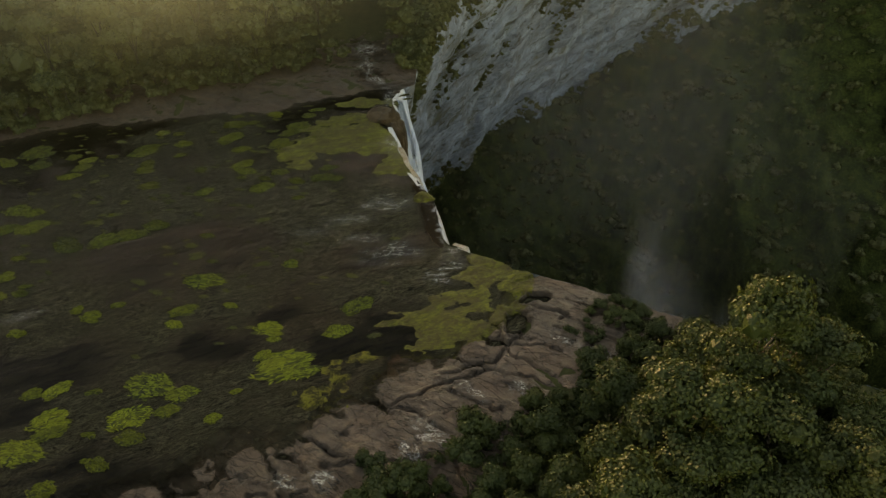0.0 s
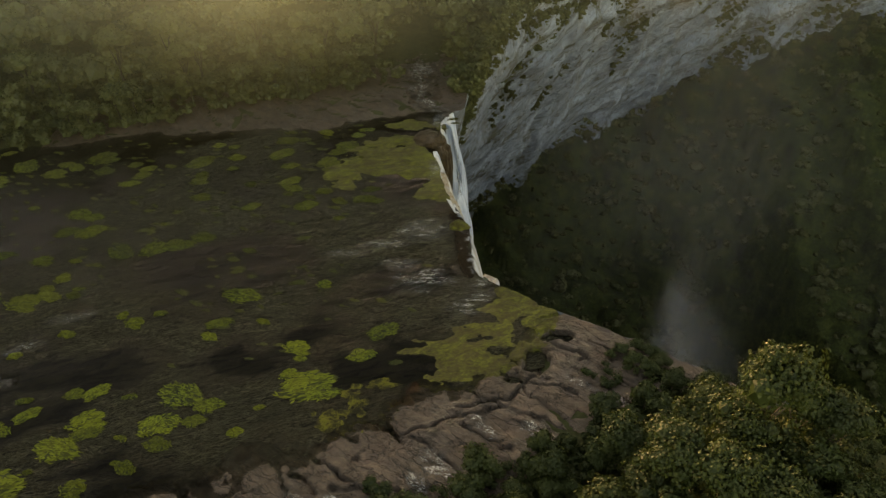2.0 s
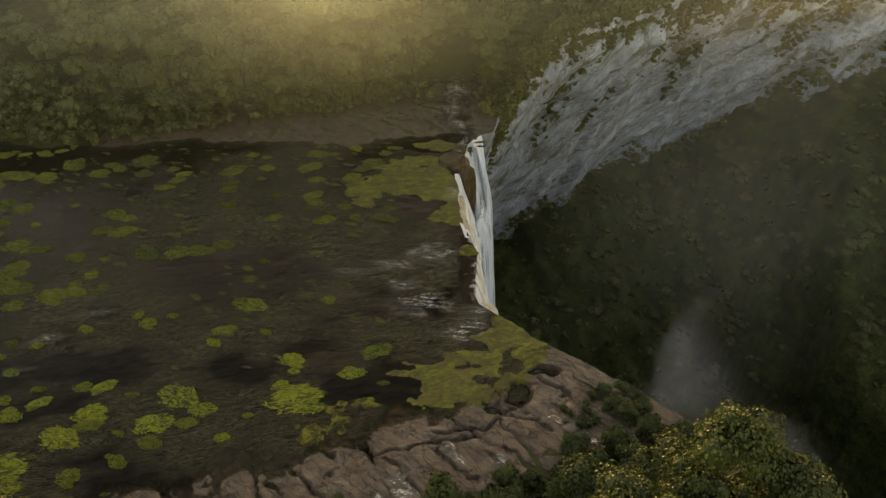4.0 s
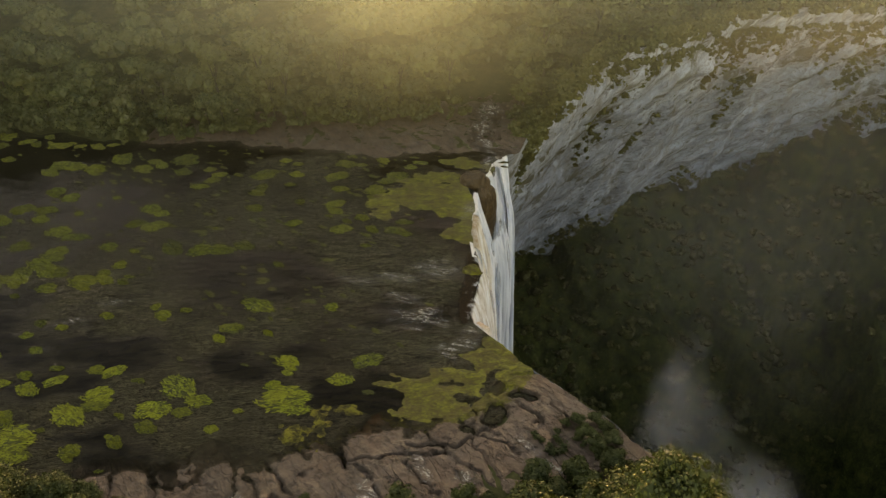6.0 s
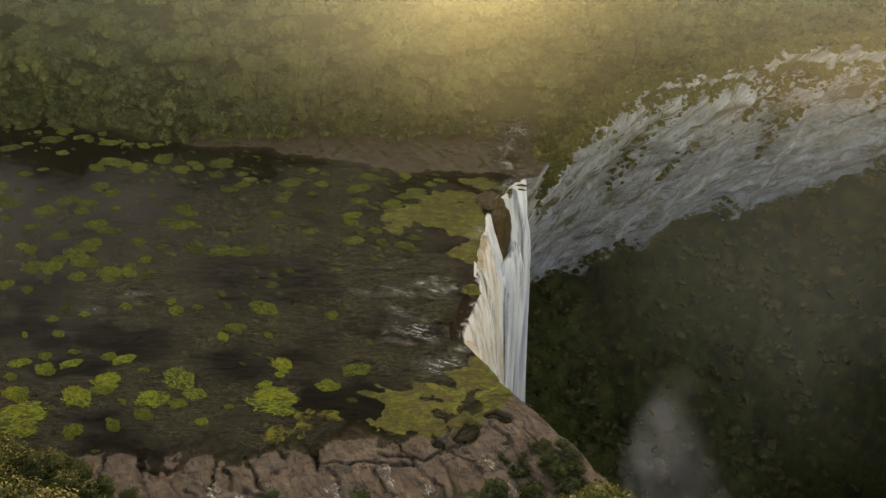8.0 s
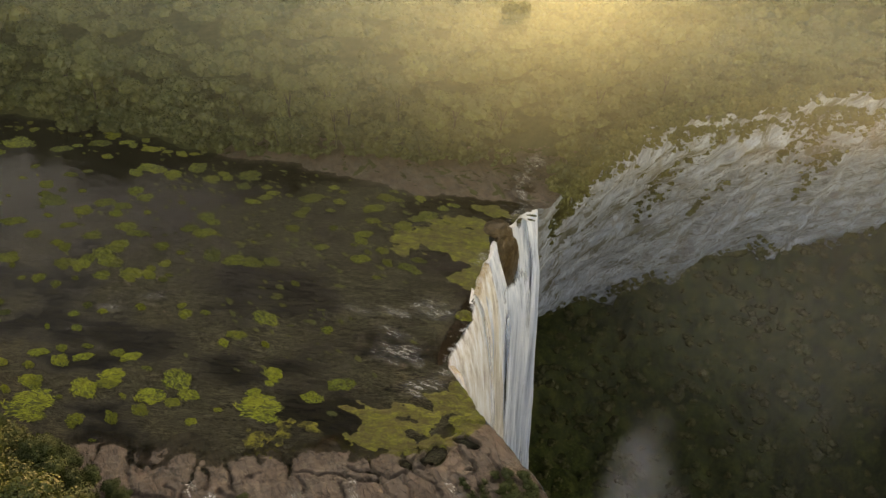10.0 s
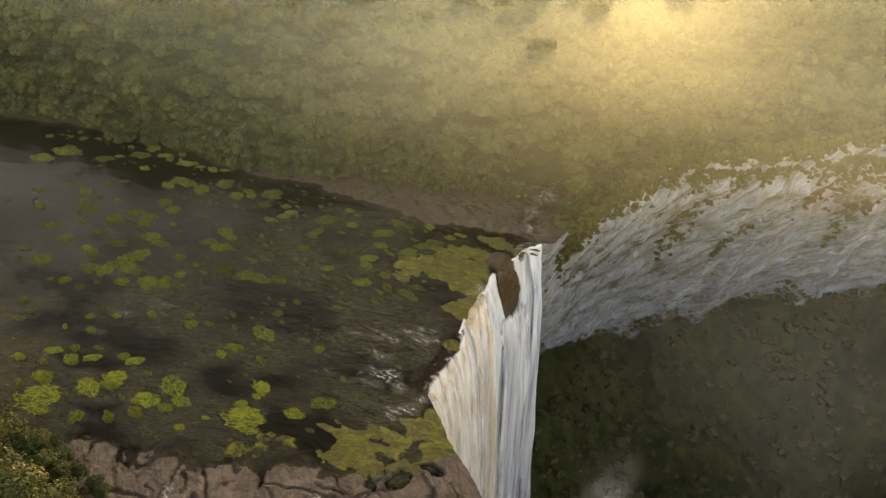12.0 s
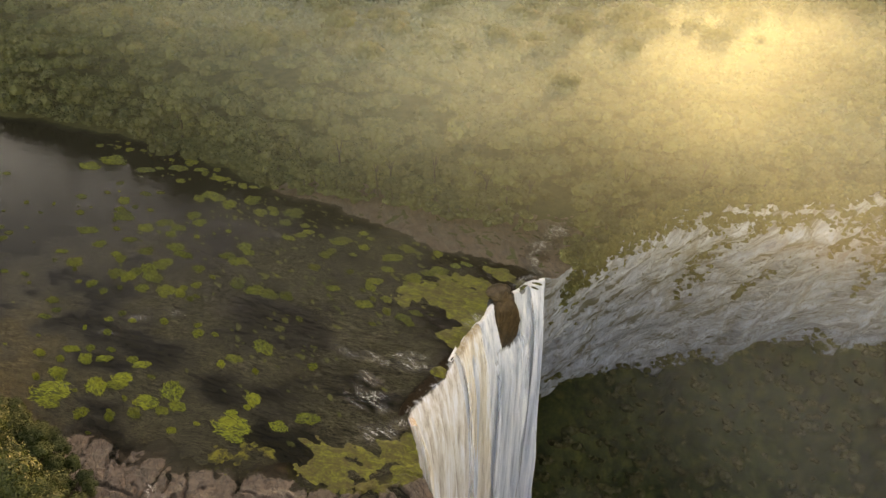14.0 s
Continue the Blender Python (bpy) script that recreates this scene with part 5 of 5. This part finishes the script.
# ---------------- white water ----------------
def foam_mat():
    """Broken white water: a torn net of foam threads."""
    m, nt, out = nodes_of("white_foam")
    base = place(nt, (0.75, 2.0, 1.0))
    warp = add(nt, "ShaderNodeTexNoise", Scale=0.8, Detail=5.0, Roughness=0.65)
    nt.links.new(base, warp.inputs["Vector"])
    shift = nt.nodes.new("ShaderNodeVectorMath")
    shift.operation = "MULTIPLY_ADD"
    shift.inputs[1].default_value = (2.4, 2.4, 2.4)
    nt.links.new(warp.outputs["Color"], shift.inputs[0]), nt.links.new(base, shift.inputs[2])
    net = ramp(nt, noise_of(nt, shift.outputs[0], 0.9, 5, 0.6, 0.6), [(0.482, grey(0)), (0.5, grey(1)), (0.518, grey(0))])
    net2 = ramp(nt, noise_of(nt, shift.outputs[0], 2.0, 5, 0.65, 0.5), [(0.482, grey(0)), (0.5, grey(0.7)), (0.518, grey(0))])
    net = mixc(nt, 1.0, net, net2, "LIGHTEN")
    torn = ramp(nt, noise_of(nt, base, 0.5, 7, 0.7), [(0.44, grey(0)), (0.54, grey(1))])
    solid = ramp(nt, noise_of(nt, base, 2.4, 8, 0.75), [(0.66, grey(0)), (0.72, grey(0.9))])
    at = nt.nodes.new("ShaderNodeAttribute")
    at.attribute_name = "edge"
    a = mixc(nt, 1.0, mixc(nt, 1.0, net, torn, "MULTIPLY"), solid, "LIGHTEN")
    a = mixc(nt, 1.0, a, at.outputs["Color"], "MULTIPLY")
    surface(nt, out, (0.6, 0.6, 0.57), 0.9, None, Alpha=a, Specular_IOR_Level=0.0)
    return m


FOAM = foam_mat()


def foam(x, y, rx, ry, turn, label, seed, rock=False, much=1.0):
    """A patch of broken water, one sheet that follows the surface under it and thins out towards its edge."""
    k = 29
    u, v = (a.ravel() for a in np.meshgrid(np.linspace(-1, 1, k), np.linspace(-1, 1, k), indexing="ij"))
    c, s = math.cos(radians(turn)), math.sin(radians(turn))
    px, py = x + u * rx * c - v * ry * s, y + u * rx * s + v * ry * c
    g = ground_height(px, py)
    z = np.maximum(g, 0.02) + 0.09 if rock else np.maximum(g, 0.14) + 0.05
    d, _ = rim_distance(px, py)
    f = grid_faces(k, k)
    f = f[(d[f] > 0.1).all(1)]
    e = much * smooth(1.0, 0.2, np.hypot(u, v) + 0.45 * fbm(u * 2.2 + seed, v * 2.2, seed, 3))
    used_v = np.unique(f)
    vv, f = compact(np.stack([px, py, z], 1), f)
    me = mesh_of("foam_patch", vv, f, FOAM)
    me.attributes.new("edge", "FLOAT", "POINT").data.foreach_set("value", e[used_v].astype(np.float32))
    return tagged(new("foam_patch", me), label, "white water", "white water on the river", "stuff")


for i, (x, y, rx, ry, hd) in enumerate(((-15, 136.7, 5.5, 3.2, 5), (-2.5, 129.8, 4.5, 3.2, 65), (-15.5, 158.5, 6.5, 3.2, 15), (-36, 146.2, 5, 1.2, 8), (-96, 116.9, 4, 1.3, 20), (-103, 106, 4, 1.4, 25), (-102, 95.5, 3, 1.3, 25),
                                        (-0.5, 137.5, 3.4, 1.6, 10), (-27, 151, 5, 1.6, 5), (-22, 143, 5, 2, 5), (-18.5, 190, 2.0, 4, 0), (-19.5, 222, 2.5, 5, 0), (-20, 229, 4, 1.6, 0))):
    foam(x, y, rx * 1.45, ry * 1.45, hd, "lacy white foam on the dark sliding water", 3.0 * i, False, 0.85 if x > -22 else 0.6)
for i, (x, y, rx, ry, hd) in enumerate(((2.2, 92.0, 3.6, 1.8, -50), (-5.2, 82, 4.0, 2.2, -50), (-9, 78, 2.8, 1.8, -50), (-24, 73, 3, 1.8, -40), (-30, 72.5, 2.6, 1.6, -30), (12.8, 91, 3.4, 1.8, -60), (28, 101.5, 3.6, 1.4, -20), (22, 104.5, 3, 1.4, -40), (-32.5, 268, 7, 5, -80), (-31, 256, 8, 5, -80), (-29, 244, 7, 5, -75), (-26, 234, 5, 3, -60))):
    foam(x, y, rx * 1.3, ry * 1.2, hd, "thin white trickles running over the rock", 50 + 3.0 * i, True, 1.15)


# ---------------- spray and glare sheets ---
def puff(name, x, y, z, wide, tall, turn, tilt, mat, label, strength=1.0, bulge=0.25):
    """A thin veil, for spray and for the added glare sheets, that fades towards its edge."""
    k = 25
    u, v = (a.ravel() for a in np.meshgrid(np.linspace(-1, 1, k), np.linspace(-1, 1, k), indexing="ij"))
    r = np.hypot(u, v)
    me = mesh_of(name, np.stack([u * wide, bulge * wide * (1 - r * r) * 0.5, v * tall], 1), grid_faces(k, k), mat)
    e = strength * smooth(1.05, 0.0, 1.1 * r + 0.35 * fbm(u * 1.6 + x, v * 1.6 + y, z, 4))
    me.attributes.new("edge", "FLOAT", "POINT").data.foreach_set("value", e.astype(np.float32))
    ob = new(name, me)
    ob.matrix_basis = pose(x, y, z, tilt, 0, turn)
    return tagged(ob, label, "mist", kind="stuff")


for x, y, z, w, h, turn in ((58, 150, -38, 18, 36, 20), (64, 144, -52, 22, 34, -10), (54, 156, -22, 13, 28, 35), (72, 148, -66, 30, 36, 5), (75, 150, -80, 34, 36, 5), (92, 158, -110, 46, 40, 15)):
    puff("spray_mist", x, y, z, w, h, turn, 0, MIST, "white spray rising out of the gorge")

# added sheets that imitate veiling sun glare and haze over forest and gorge
def glare_veil(name, density, colour, lobe):
    """Haze sheet whose rough glossy lobe imitates glare, strongest towards the sun."""
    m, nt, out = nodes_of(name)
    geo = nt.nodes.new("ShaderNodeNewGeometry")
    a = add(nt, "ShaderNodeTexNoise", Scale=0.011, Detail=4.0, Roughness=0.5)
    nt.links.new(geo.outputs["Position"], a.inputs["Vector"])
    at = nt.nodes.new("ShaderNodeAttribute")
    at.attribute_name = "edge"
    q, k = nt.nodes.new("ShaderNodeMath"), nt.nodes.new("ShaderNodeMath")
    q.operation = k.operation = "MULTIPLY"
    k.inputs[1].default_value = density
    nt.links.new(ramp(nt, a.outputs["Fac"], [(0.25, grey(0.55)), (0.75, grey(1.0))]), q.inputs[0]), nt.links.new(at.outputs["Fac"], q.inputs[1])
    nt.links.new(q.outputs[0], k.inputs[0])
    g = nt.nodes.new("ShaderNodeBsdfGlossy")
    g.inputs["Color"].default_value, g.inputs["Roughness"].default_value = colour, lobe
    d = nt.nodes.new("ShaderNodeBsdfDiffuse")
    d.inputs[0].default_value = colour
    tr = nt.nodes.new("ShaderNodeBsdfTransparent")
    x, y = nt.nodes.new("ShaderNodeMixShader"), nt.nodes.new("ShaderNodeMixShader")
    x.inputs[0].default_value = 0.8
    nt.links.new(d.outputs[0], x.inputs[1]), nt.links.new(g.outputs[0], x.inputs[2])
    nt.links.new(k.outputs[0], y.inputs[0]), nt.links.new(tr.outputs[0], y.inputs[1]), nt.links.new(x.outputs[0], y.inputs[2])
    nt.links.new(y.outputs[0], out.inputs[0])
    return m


GLARE = glare_veil("sun_glare_veil", 0.06, (0.70, 0.86, 0.74, 1), 0.64)
# gorge mist, made denser to imitate glare over the dark slope
THIN = mist_material(0.07, (0.92, 0.9, 0.82, 1), 0.012, 0.3, 0.7, 0.4)
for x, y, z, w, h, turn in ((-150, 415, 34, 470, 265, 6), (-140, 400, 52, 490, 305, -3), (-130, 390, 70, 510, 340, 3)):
    puff("mist_veil", x, y, z, w, h, turn, -89, GLARE, "added haze sheet imitating sun glare over the forest", 1.0, 0.02)
puff("mist_veil", 110, 270, -40, 150, 130, 30, -20, THIN, "thin gorge mist thickened to imitate veiling glare", 1.0, 0.15)
